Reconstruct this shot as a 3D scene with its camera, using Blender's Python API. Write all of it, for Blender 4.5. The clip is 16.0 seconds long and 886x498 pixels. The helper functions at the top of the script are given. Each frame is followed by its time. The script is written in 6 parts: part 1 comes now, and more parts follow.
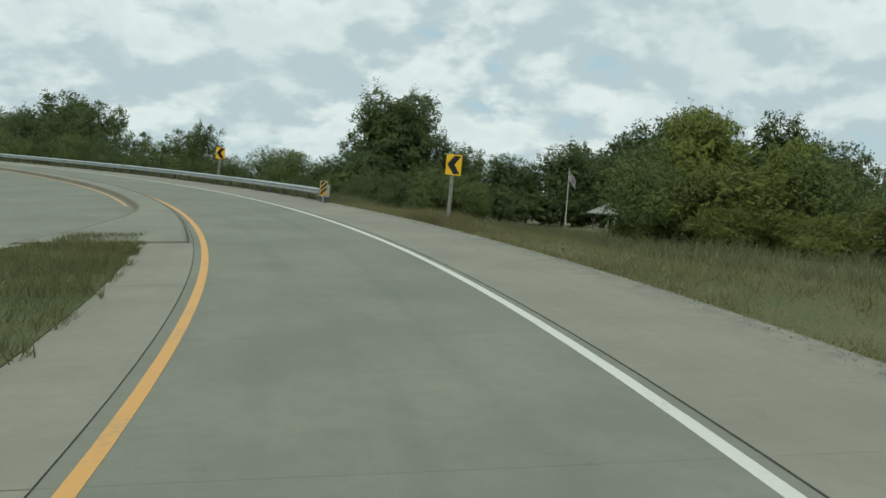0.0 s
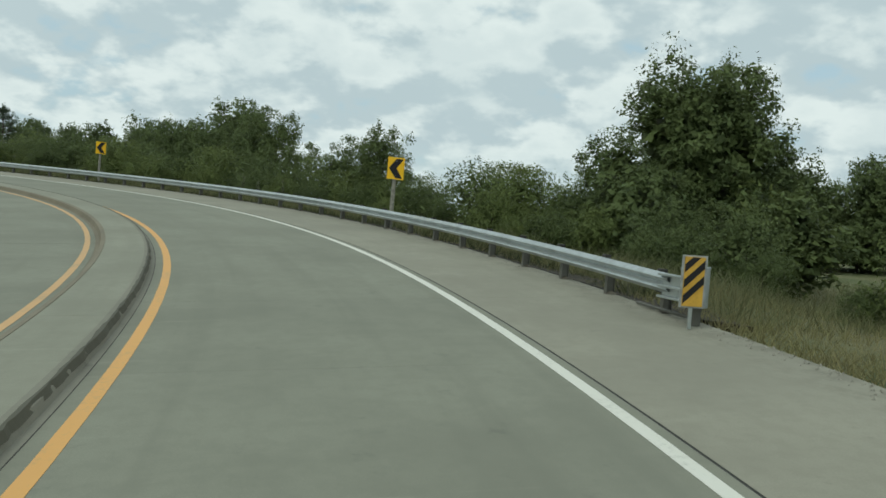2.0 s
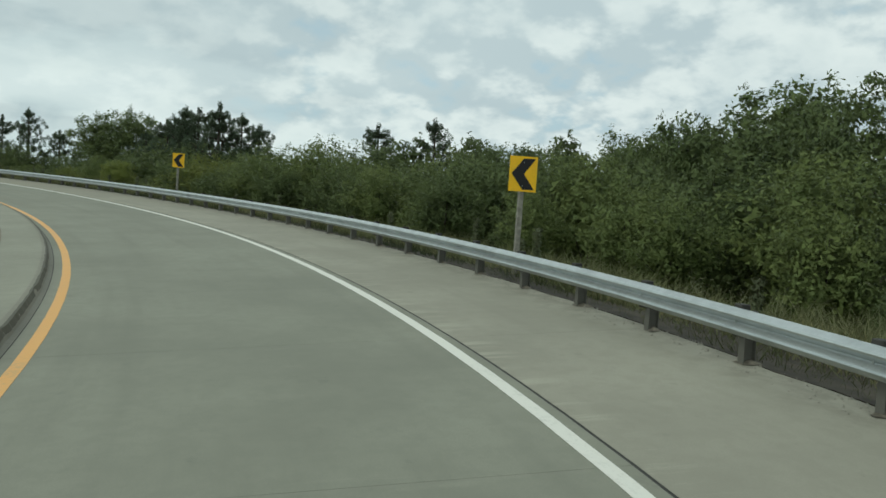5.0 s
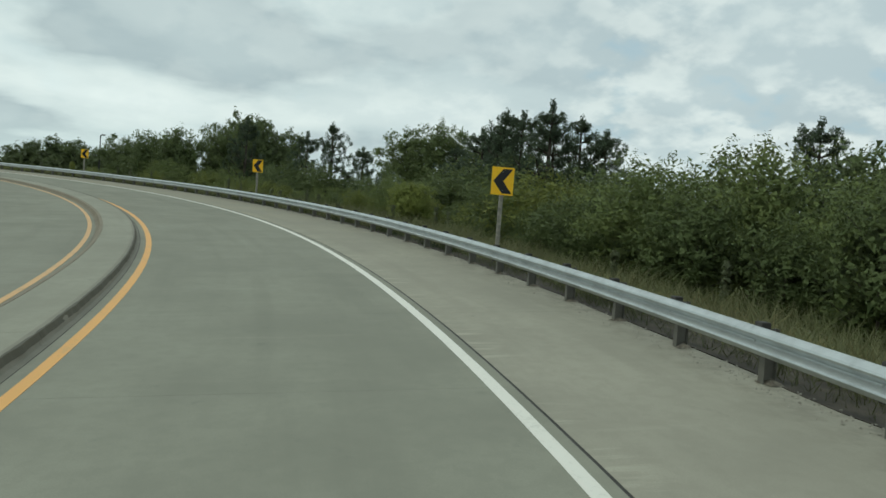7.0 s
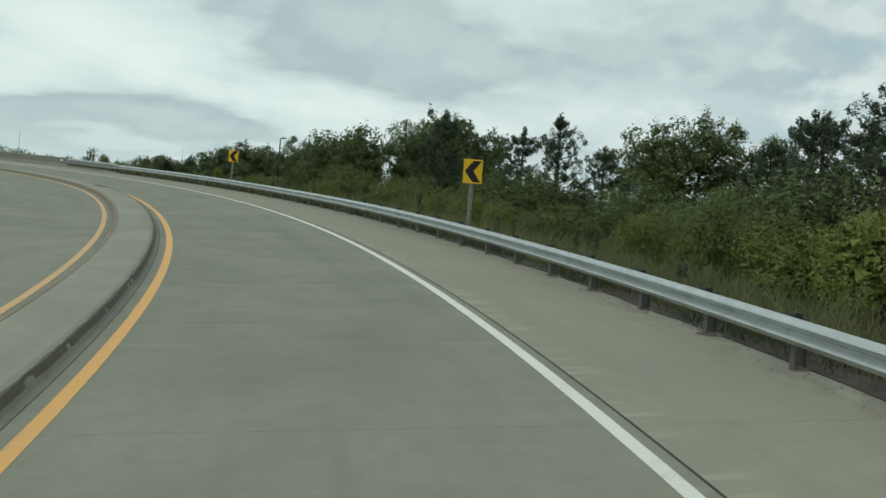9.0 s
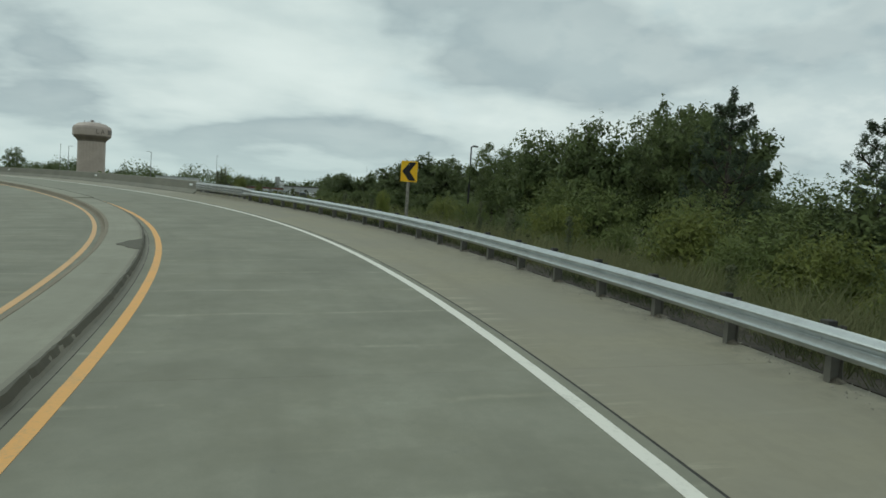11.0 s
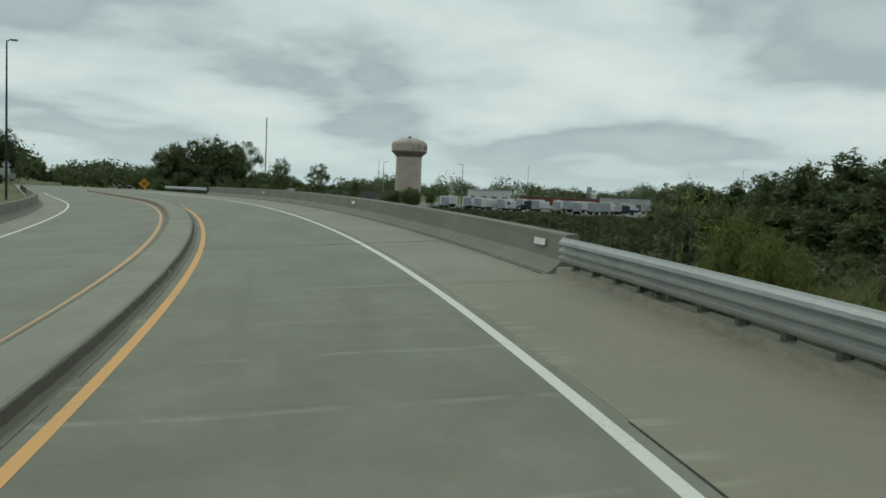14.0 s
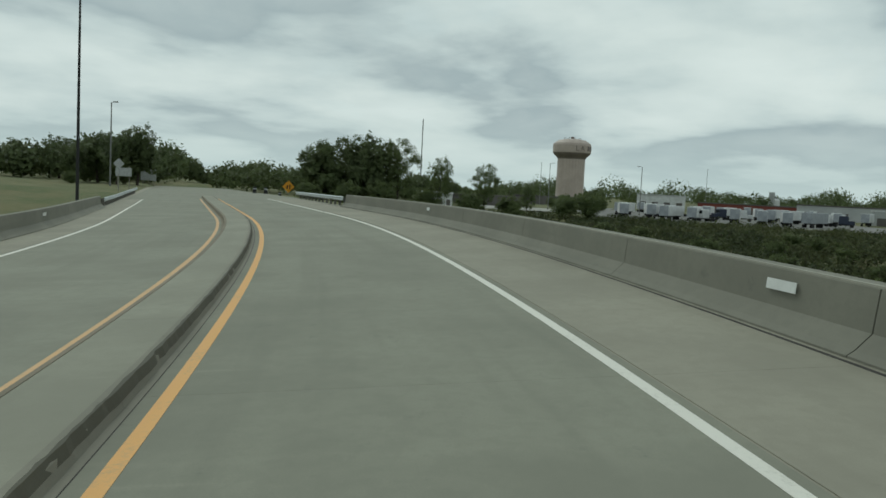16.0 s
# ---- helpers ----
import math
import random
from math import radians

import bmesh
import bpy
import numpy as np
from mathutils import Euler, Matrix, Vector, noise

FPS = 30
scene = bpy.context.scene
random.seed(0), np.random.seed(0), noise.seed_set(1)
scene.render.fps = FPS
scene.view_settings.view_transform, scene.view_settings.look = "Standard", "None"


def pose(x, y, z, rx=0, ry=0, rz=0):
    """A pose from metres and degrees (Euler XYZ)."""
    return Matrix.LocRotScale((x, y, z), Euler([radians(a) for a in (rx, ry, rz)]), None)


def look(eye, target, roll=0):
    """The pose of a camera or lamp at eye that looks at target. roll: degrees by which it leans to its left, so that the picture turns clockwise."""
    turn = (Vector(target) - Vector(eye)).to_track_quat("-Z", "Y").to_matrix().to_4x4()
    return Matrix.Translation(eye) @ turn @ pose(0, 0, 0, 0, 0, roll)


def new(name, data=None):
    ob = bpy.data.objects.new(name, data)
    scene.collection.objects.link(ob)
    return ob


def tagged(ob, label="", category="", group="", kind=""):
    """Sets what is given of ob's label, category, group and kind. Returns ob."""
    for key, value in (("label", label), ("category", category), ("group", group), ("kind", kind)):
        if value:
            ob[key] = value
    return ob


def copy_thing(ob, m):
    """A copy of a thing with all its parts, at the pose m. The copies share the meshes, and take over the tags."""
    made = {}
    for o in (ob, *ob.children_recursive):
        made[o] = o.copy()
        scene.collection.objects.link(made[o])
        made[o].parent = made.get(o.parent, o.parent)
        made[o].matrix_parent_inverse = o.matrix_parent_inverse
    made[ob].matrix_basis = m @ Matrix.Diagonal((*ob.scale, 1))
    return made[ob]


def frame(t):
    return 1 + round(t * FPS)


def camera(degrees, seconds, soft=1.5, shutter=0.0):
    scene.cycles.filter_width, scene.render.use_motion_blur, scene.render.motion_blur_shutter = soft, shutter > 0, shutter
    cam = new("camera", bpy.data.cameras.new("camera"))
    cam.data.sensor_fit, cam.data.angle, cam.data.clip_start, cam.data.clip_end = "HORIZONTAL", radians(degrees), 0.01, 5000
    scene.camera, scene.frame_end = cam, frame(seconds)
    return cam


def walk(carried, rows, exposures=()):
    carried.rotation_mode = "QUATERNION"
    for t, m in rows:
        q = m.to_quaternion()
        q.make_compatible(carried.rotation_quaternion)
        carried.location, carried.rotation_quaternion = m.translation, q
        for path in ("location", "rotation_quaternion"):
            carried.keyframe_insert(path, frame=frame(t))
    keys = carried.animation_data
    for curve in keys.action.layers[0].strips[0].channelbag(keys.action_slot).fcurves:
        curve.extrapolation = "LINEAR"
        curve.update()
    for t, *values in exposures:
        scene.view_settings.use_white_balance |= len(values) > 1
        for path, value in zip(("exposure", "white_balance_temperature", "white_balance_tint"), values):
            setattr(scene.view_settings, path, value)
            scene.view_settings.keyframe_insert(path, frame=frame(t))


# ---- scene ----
cam = camera(57.7, 16.0, 1.6)
PATH = [
    (0.0, (-3.031, 0.000, 1.976), (-2.113, 9.947, 1.519), 3.80),
    (0.5, (-3.332, 7.124, 2.356), (-2.805, 17.100, 1.906), 3.88),
    (1.0, (-4.186, 14.102, 2.714), (-4.471, 24.089, 2.291), 4.00),
    (1.5, (-5.466, 20.909, 3.053), (-6.344, 30.862, 2.648), 4.29),
    (2.0, (-7.161, 27.506, 3.380), (-8.679, 37.381, 2.975), 4.30),
    (2.5, (-9.296, 33.851, 3.694), (-11.675, 43.555, 3.294), 4.36),
    (3.0, (-11.810, 39.917, 4.003), (-15.013, 49.382, 3.596), 4.14),
    (3.5, (-14.618, 45.697, 4.319), (-18.568, 54.873, 3.887), 3.99),
    (4.0, (-17.939, 51.054, 4.631), (-22.772, 59.796, 4.174), 3.84),
    (4.5, (-21.804, 55.896, 4.938), (-27.572, 64.050, 4.455), 3.68),
    (5.0, (-26.185, 60.169, 5.218), (-32.811, 67.642, 4.710), 3.53),
    (5.5, (-30.984, 63.868, 5.467), (-38.330, 70.632, 4.934), 3.38),
    (6.0, (-36.106, 67.015, 5.685), (-44.096, 73.005, 5.167), 3.52),
    (6.5, (-41.484, 69.604, 5.877), (-49.995, 74.831, 5.378), 4.09),
    (7.0, (-46.997, 71.797, 6.055), (-55.899, 76.324, 5.546), 4.26),
    (7.5, (-52.667, 73.512, 6.213), (-61.846, 77.445, 5.688), 4.44),
    (8.0, (-58.440, 74.936, 6.369), (-67.809, 78.389, 5.827), 4.51),
    (8.5, (-64.325, 75.981, 6.532), (-73.872, 78.903, 5.975), 4.84),
    (9.0, (-70.304, 76.699, 6.707), (-80.004, 79.057, 6.117), 4.91),
    (9.5, (-76.367, 77.216, 6.906), (-86.182, 79.036, 6.310), 4.56),
    (10.0, (-82.545, 77.345, 7.110), (-92.448, 78.597, 6.507), 4.20),
    (10.5, (-88.819, 77.060, 7.315), (-98.777, 77.747, 6.707), 3.85),
    (11.0, (-95.170, 76.367, 7.521), (-105.150, 76.517, 6.906), 3.50),
    (11.5, (-101.591, 75.350, 7.719), (-111.565, 74.997, 7.098), 3.15),
    (12.0, (-108.044, 73.942, 7.905), (-117.974, 72.944, 7.269), 3.01),
    (12.5, (-114.514, 72.122, 8.069), (-124.358, 70.492, 7.415), 2.82),
    (13.0, (-120.985, 69.851, 8.218), (-130.697, 67.553, 7.577), 2.69),
    (13.5, (-127.454, 67.039, 8.355), (-136.993, 64.117, 7.665), 2.33),
    (14.0, (-133.971, 63.734, 8.484), (-143.305, 60.212, 7.789), 2.38),
    (14.5, (-140.449, 59.893, 8.597), (-149.572, 55.864, 7.874), 2.44),
    (15.0, (-146.897, 55.701, 8.698), (-155.807, 51.219, 7.971), 2.62),
    (15.5, (-153.274, 51.143, 8.799), (-161.982, 46.282, 8.061), 2.75),
    (16.0, (-159.583, 46.257, 8.893), (-168.094, 41.059, 8.146), 2.86),
]
walk(cam, [(t, look(eye, target, roll)) for t, eye, target, roll in PATH], [(0.0, 0.07, 6150, -2), (9.0, 0.0, 6150, -2), (12.0, -0.18, 6150, -2), (14.5, -0.20, 6150, -2), (16.0, -0.20, 6150, -2)])

# ---- world, sun, exposure ----
SUN_EL, SUN_AZ = radians(48), radians(205)
world = bpy.data.worlds.new("sky")
scene.world = world
world.use_nodes = True


class Nodes:
    """Short-hand for node trees."""

    def __init__(self, tree):
        self.t = tree
        tree.nodes.clear()

    def n(self, kind, ins=None, **props):
        node = self.t.nodes.new(kind)
        for k, v in props.items():
            if k == "operation":
                node.operation = v
            elif k == "use_clamp":
                node.use_clamp = v
            elif k == "data_type":
                node.data_type = v
            elif k == "blend_type":
                node.blend_type = v
            elif k == "interpolation_type":
                node.interpolation_type = v
            elif k == "uv_map":
                node.uv_map = v
        for k, v in (ins or {}).items():
            if isinstance(v, bpy.types.NodeSocket):
                self.t.links.new(v, node.inputs[k])
            else:
                node.inputs[k].default_value = v
        return node

    def math(self, op, a, b=0.0, clamp=False):
        return self.n("ShaderNodeMath", {0: a, 1: b}, operation=op, use_clamp=clamp).outputs[0]

    def mix(self, f, a, b, blend="MIX"):
        return self.n("ShaderNodeMix", {"Factor": f, 6: a, 7: b}, data_type="RGBA", blend_type=blend).outputs[2]

    def ramp(self, f, stops):
        node = self.n("ShaderNodeValToRGB", {0: f})
        el = node.color_ramp.elements
        while len(el) < len(stops):
            el.new(0.5)
        for e, (p, c) in zip(el, stops):
            e.position, e.color = p, (*c, 1) if len(c) == 3 else c
        return node.outputs[0]

    def noise(self, vec, scale, detail=4.0, rough=0.55, dist=0.0):
        return self.n("ShaderNodeTexNoise", {"Vector": vec, "Scale": scale, "Detail": detail, "Roughness": rough, "Distortion": dist}).outputs[0]

    def maprange(self, v, a, b, c=0.0, d=1.0, smooth=True):
        return self.n("ShaderNodeMapRange", {0: v, 1: a, 2: b, 3: c, 4: d}, interpolation_type="SMOOTHSTEP" if smooth else "LINEAR").outputs[0]


def g3(v):
    return (v, v, v, 1)


w = Nodes(world.node_tree)
direction = w.n("ShaderNodeTexCoord").outputs["Generated"]
xyz = w.n("ShaderNodeSeparateXYZ", {0: direction}).outputs
up = w.math("MAXIMUM", xyz[2], 0.0)




def layer(k, z, flat):
    """Cloud-layer coordinates; k < 1 looks a little higher up, a small flat squeezes the layer towards the horizon."""
    den = w.math("ADD", up, flat)
    return w.n("ShaderNodeCombineXYZ", {0: w.math("MULTIPLY", w.math("DIVIDE", xyz[0], den), k), 1: w.math("MULTIPLY", w.math("DIVIDE", xyz[1], den), k), 2: z}).outputs[0]


def heaps(v):
    """Density of cumulus heaps."""
    cell = w.n("ShaderNodeTexVoronoi", {"Vector": v, "Scale": 9.0, "Detail": 3.0, "Roughness": 0.55})
    cell.feature, cell.normalize = "SMOOTH_F1", True
    cell.inputs["Smoothness"].default_value = 0.5
    heap = w.math("SUBTRACT", 1.0, cell.outputs[0])
    return w.math("ADD", w.math("MULTIPLY", w.noise(v, 2.6, 2.0, 0.5), 0.32), w.math("ADD", w.math("MULTIPLY", w.noise(v, 8.0, 8.0, 0.52, 0.1), 0.42), w.math("MULTIPLY", heap, 0.26)))


dens, above = heaps(layer(1.0, 0.3, 0.46)), heaps(layer(0.93, 0.3, 0.46))
cover = w.maprange(dens, 0.43, 0.51)
clear = w.n("ShaderNodeTexSky")
clear.sky_type, clear.sun_disc, clear.sun_elevation, clear.sun_rotation, clear.dust_density = "NISHITA", False, SUN_EL, SUN_AZ, 2.0
blue = w.mix(1.0, clear.outputs[0], g3(0.09), "MULTIPLY")
blue = w.mix(0.75, blue, (0.50, 0.61, 0.675, 1))
lit = w.maprange(w.math("SUBTRACT", dens, above), -0.06, 0.07)
thick = w.maprange(dens, 0.54, 0.66)
cloud = w.mix(lit, (0.50, 0.555, 0.585, 1), (0.765, 0.78, 0.77, 1))
cloud = w.mix(w.math("MULTIPLY", thick, 0.45), cloud, (0.55, 0.60, 0.62, 1))
col = w.mix(cover, blue, cloud)
# a grey layer thickens towards the far side of the ramp
side = w.maprange(w.math("ADD", w.math("MULTIPLY", xyz[0], -0.7), w.math("MULTIPLY", xyz[1], -0.75)), -0.35, 0.85)
banks = layer(1.0, 4.0, 0.15)
sheet = w.math("ADD", w.math("MULTIPLY", w.noise(banks, 0.95, 6.0, 0.47, 0.1), 0.86), w.math("MULTIPLY", dens, 0.14))
grey = w.ramp(sheet, [(0.35, (0.86, 0.885, 0.86)), (0.44, (0.78, 0.815, 0.795)), (0.51, (0.66, 0.71, 0.705)), (0.575, (0.44, 0.495, 0.515)), (0.68, (0.53, 0.58, 0.59))])
col = w.mix(w.math("MULTIPLY", side, 0.88), col, grey)
haze = w.maprange(up, -0.03, 0.10)
col = w.mix(haze, (0.63, 0.70, 0.69, 1), col)
w.n("ShaderNodeOutputWorld", {0: w.n("ShaderNodeBackground", {0: col, 1: 1.0}).outputs[0]})

sun = new("sun", bpy.data.lights.new("sun", "SUN"))
sun.data.energy, sun.data.angle, sun.data.color = 0.8, radians(14), (1.0, 0.96, 0.88)
sun.matrix_world = look((0, 0, 60), (-math.sin(SUN_AZ) * math.cos(SUN_EL) , -math.cos(SUN_AZ) * math.cos(SUN_EL), 60 - math.sin(SUN_EL)))
scene.view_settings.exposure = 0.0

# ---- materials ----


def material(name):
    m = bpy.data.materials.new(name)
    m.use_nodes = True
    return m, Nodes(m.node_tree)


def finish(n, color, rough=0.8, bump=None, strength=0.3, dist=0.01, metal=0.0, spec=0.4):
    ins = {"Base Color": color, "Roughness": rough, "Metallic": metal, "Specular IOR Level": spec}
    if bump is not None:
        ins["Normal"] = n.n("ShaderNodeBump", {"Height": bump, "Strength": strength, "Distance": dist}).outputs[0]
    s = n.n("ShaderNodeBsdfPrincipled", ins)
    n.n("ShaderNodeOutputMaterial", {0: s.outputs[0]})


def concrete(name, base, streak=0.5, stain=(0.10, 0.095, 0.085), amount=0.35, bands=0.0, edges=False):
    """Weathered concrete. u runs along the road, v across it, both in metres."""
    m, n = material(name)
    uv = n.n("ShaderNodeUVMap", uv_map="road").outputs[0]
    sep = n.n("ShaderNodeSeparateXYZ", {0: uv}).outputs
    along = n.n("ShaderNodeCombineXYZ", {0: n.math("MULTIPLY", sep[0], 0.05), 1: sep[1], 2: 0.0}).outputs[0]
    across = n.n("ShaderNodeCombineXYZ", {0: sep[0], 1: n.math("MULTIPLY", sep[1], 0.12), 2: 0.0}).outputs[0]
    grain = n.noise(uv, 55.0, 3.0, 0.7)
    blot = n.noise(uv, 0.35, 5.0, 0.6)
    lines = n.noise(along, 1.6, 4.0, 0.55)
    brush = n.noise(across, 2.6, 4.0, 0.6)
    b = Vector(base)
    c = n.mix(n.maprange(blot, 0.3, 0.7), (*(b * 0.86), 1), (*(b * 1.12), 1))
    c = n.mix(n.math("MULTIPLY", n.maprange(lines, 0.5, 0.72), streak), c, (*(b * 0.72), 1))
    c = n.mix(n.math("MULTIPLY", n.maprange(brush, 0.62, 0.74), 0.22 + bands), c, (*(b * 1.35), 1))
    if bands:
        saw = n.math("FRACT", n.math("ADD", n.math("MULTIPLY", sep[0], 0.43), n.math("MULTIPLY", blot, 0.25)))
        line = n.math("MULTIPLY", n.maprange(saw, 0.0, 0.05), n.maprange(saw, 0.10, 0.05))
        part_on = n.math("MULTIPLY", n.maprange(n.noise(uv, 0.8, 5.0, 0.7), 0.42, 0.60), n.math("MULTIPLY", n.maprange(sep[0], 95.0, 165.0, 0.10, 1.0), n.maprange(sep[0], 194.0, 206.0, 1.0, 0.12)))
        c = n.mix(n.math("MULTIPLY", n.math("MULTIPLY", line, part_on), 0.75), c, (*(b * 1.55), 1))
        old = n.math("MULTIPLY", n.maprange(sep[0], 95.0, 150.0), n.maprange(sep[0], 206.0, 196.0))
        c = n.mix(n.math("MULTIPLY", old, n.maprange(n.noise(uv, 0.9, 5.0, 0.65), 0.35, 0.65, 0.15, 1.0)), c, (0.80, 0.79, 0.755, 1), "MULTIPLY")
        tyre = n.math("MULTIPLY", n.maprange(n.math("ABSOLUTE", n.math("ADD", n.math("ABSOLUTE", n.math("ADD", sep[1], 2.35)), -0.95)), 0.55, 0.1), n.maprange(lines, 0.35, 0.6))
        c = n.mix(n.math("MULTIPLY", tyre, 0.13), c, (*(b * 0.62), 1))
    c = n.mix(n.math("MULTIPLY", n.maprange(n.noise(uv, 3.7, 5.0, 0.68), 0.44, 0.60), 0.30), c, (*(b * 0.80), 1))
    if edges:
        # lime bloom beside the joint, dirt washed up under the rail
        crust = n.math("MULTIPLY", n.math("MULTIPLY", n.maprange(sep[1], 0.85, 0.28), n.math("MULTIPLY", n.maprange(sep[0], 55.0, 80.0, 0.15, 1.0), n.maprange(sep[0], 206.0, 198.0, 0.1, 1.0))), n.maprange(n.noise(across, 3.4, 5.0, 0.65), 0.50, 0.62))
        c = n.mix(n.math("MULTIPLY", crust, 0.75), c, (*(b * 1.38), 1))
        old = n.math("MULTIPLY", n.maprange(sep[0], 95.0, 150.0), n.maprange(sep[0], 206.0, 196.0))
        c = n.mix(n.math("MULTIPLY", old, n.maprange(blot, 0.3, 0.7, 0.3, 0.9)), c, (0.82, 0.79, 0.69, 1), "MULTIPLY")
        wash = n.math("MULTIPLY", n.maprange(sep[1], 2.1, 3.1), n.maprange(n.noise(uv, 2.3, 6.0, 0.7), 0.42, 0.62))
        c = n.mix(n.math("MULTIPLY", wash, 0.55), c, (0.13, 0.118, 0.09, 1))
    c = n.mix(n.math("MULTIPLY", n.maprange(n.noise(uv, 1.9, 6.0, 0.7), 0.60, 0.74), amount), c, (*stain, 1))
    c = n.mix(n.math("MULTIPLY", n.maprange(grain, 0.35, 0.65), 0.35), c, (*(b * 0.8), 1))
    tone = n.n("ShaderNodeObjectInfo").outputs["Random"]
    c = n.mix(n.maprange(tone, 0.0, 1.0, 0.0, 0.10, False), c, (*(b * 0.75), 1))
    finish(n, c, 0.86, grain, 0.35, 0.004)
    return m


def paint(name, base, worn, wear=0.45):
    m, n = material(name)
    uv = n.n("ShaderNodeUVMap", uv_map="road").outputs[0]
    chips = n.noise(uv, 14.0, 6.0, 0.75)
    patch = n.noise(uv, 0.8, 3.0, 0.6)
    f = n.math("MULTIPLY", n.maprange(n.math("ADD", n.math("MULTIPLY", chips, 0.6), n.math("MULTIPLY", patch, 0.4)), 0.50, 0.66), wear)
    finish(n, n.mix(f, (*base, 1), (*worn, 1)), 0.6, chips, 0.2, 0.003)
    return m


def solid(name, base, rough=0.6, metal=0.0, scale=6.0, vary=0.25, spec=0.4, bump=0.1):
    m, n = material(name)
    p = n.n("ShaderNodeTexCoord").outputs["Object"]
    a, d = n.noise(p, scale, 5.0, 0.6), n.noise(p, scale * 9, 3.0, 0.65)
    b = Vector(base)
    c = n.mix(n.maprange(a, 0.3, 0.7), (*(b * (1 - vary)), 1), (*(b * (1 + vary * 0.6)), 1))
    c = n.mix(n.math("MULTIPLY", n.maprange(d, 0.5, 0.7), 0.3), c, (*(b * 0.7), 1))
    finish(n, c, rough, d, bump, 0.004, metal, spec)
    return m


def galvanised(name, base, metal=0.75):
    m, n = material(name)
    p = n.n("ShaderNodeTexCoord").outputs["Object"]
    spang = n.n("ShaderNodeTexVoronoi", {"Vector": p, "Scale": 45.0}).outputs[0]
    streak = n.noise(p, 2.2, 5.0, 0.65)
    b = Vector(base)
    c = n.mix(n.maprange(streak, 0.35, 0.7), (*(b * 1.06), 1), (*(b * 0.84), 1))
    c = n.mix(n.math("MULTIPLY", spang, 0.2), c, (*(b * 0.8), 1))
    c = n.mix(n.math("MULTIPLY", n.maprange(n.noise(p, 9.0, 6.0, 0.75), 0.60, 0.72), 0.35), c, (0.16, 0.145, 0.12, 1))
    finish(n, c, n.maprange(streak, 0.3, 0.7, 0.30, 0.44, False), spang, 0.05, 0.002, metal)
    return m


def leaves(name, dark, light, tip, gloss=0.55, zone_scale=0.7, zone_mix=0.45):
    m, n = material(name)
    isl = n.n("ShaderNodeNewGeometry").outputs["Random Per Island"]
    tone = n.n("ShaderNodeObjectInfo").outputs["Random"]
    p = n.n("ShaderNodeTexCoord").outputs["Object"]
    zone = n.maprange(n.noise(p, zone_scale, 3.0), 0.38, 0.62)
    c = n.mix(isl, (*dark, 1), (*light, 1))
    c = n.mix(n.math("MULTIPLY", zone, zone_mix), c, (*tip, 1))
    c = n.mix(n.maprange(tone, 0.0, 1.0, 0.0, 0.35, False), c, (*dark, 1))
    # leaves are lit as clumps: the clump's outward direction softens each leaf's own
    puff = n.n("ShaderNodeAttribute")
    puff.attribute_name = "puff"
    turn = n.n("ShaderNodeVectorTransform", {0: puff.outputs["Vector"]})
    turn.vector_type, turn.convert_from, turn.convert_to = "NORMAL", "OBJECT", "WORLD"
    own = n.n("ShaderNodeNewGeometry").outputs["Normal"]
    both = n.n("ShaderNodeMix", {"Factor": 0.72, 4: own, 5: turn.outputs[0]}, data_type="VECTOR").outputs[1]
    soft = n.n("ShaderNodeVectorMath", {0: both}, operation="NORMALIZE").outputs[0]
    s = n.n("ShaderNodeBsdfPrincipled", {"Base Color": c, "Roughness": gloss, "Specular IOR Level": 0.2, "Normal": soft})
    t = n.n("ShaderNodeBsdfTranslucent", {"Color": n.mix(0.5, c, (*light, 1)), "Normal": soft})
    x = n.n("ShaderNodeMixShader", {0: 0.45, 1: s.outputs[0], 2: t.outputs[0]})
    n.n("ShaderNodeOutputMaterial", {0: x.outputs[0]})
    return m


M_LANE = concrete("lane_concrete", (0.247, 0.246, 0.191), 0.4, bands=0.15)
M_SHOULDER = concrete("shoulder_concrete", (0.300, 0.284, 0.222), 0.3, amount=0.32, edges=True)
M_MEDIAN = concrete("median_concrete", (0.282, 0.276, 0.214), 0.35, amount=0.3)
M_CURB = concrete("curb_concrete", (0.245, 0.232, 0.185), 0.6, stain=(0.07, 0.065, 0.052), amount=0.7)
M_CURBFAR = concrete("brown_stained_curb", (0.225, 0.195, 0.140), 0.6, stain=(0.09, 0.075, 0.055), amount=0.6)
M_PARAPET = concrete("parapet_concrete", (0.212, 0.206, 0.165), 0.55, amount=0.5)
M_JOINT = solid("joint_sealer", (0.045, 0.043, 0.038), 0.9)
M_WHITE = paint("white_line_paint", (0.72, 0.70, 0.62), (0.36, 0.35, 0.29))
M_YELLOW = paint("yellow_line_paint", (0.72, 0.385, 0.115), (0.44, 0.31, 0.16), 0.6)
M_YELLOWFAR = paint("faded_yellow_line_paint", (0.62, 0.375, 0.165), (0.33, 0.27, 0.175), 0.85)
M_STEEL = galvanised("galvanised_steel", (0.50, 0.53, 0.525), 0.82)
M_STEELD = galvanised("dull_weathered_steel", (0.36, 0.365, 0.35), 0.45)
M_POSTSTEEL = galvanised("weathered_post_steel", (0.15, 0.145, 0.125), 0.3)
M_BLOCK = solid("dark_blockout", (0.05, 0.048, 0.042), 0.85)
M_WOOD = solid("grey_post_wood", (0.27, 0.255, 0.21), 0.85, 0, 9.0, 0.35, bump=0.4)
M_SIGNY = solid("sign_yellow", (0.95, 0.55, 0.012), 0.35, 0, 2.0, 0.06)
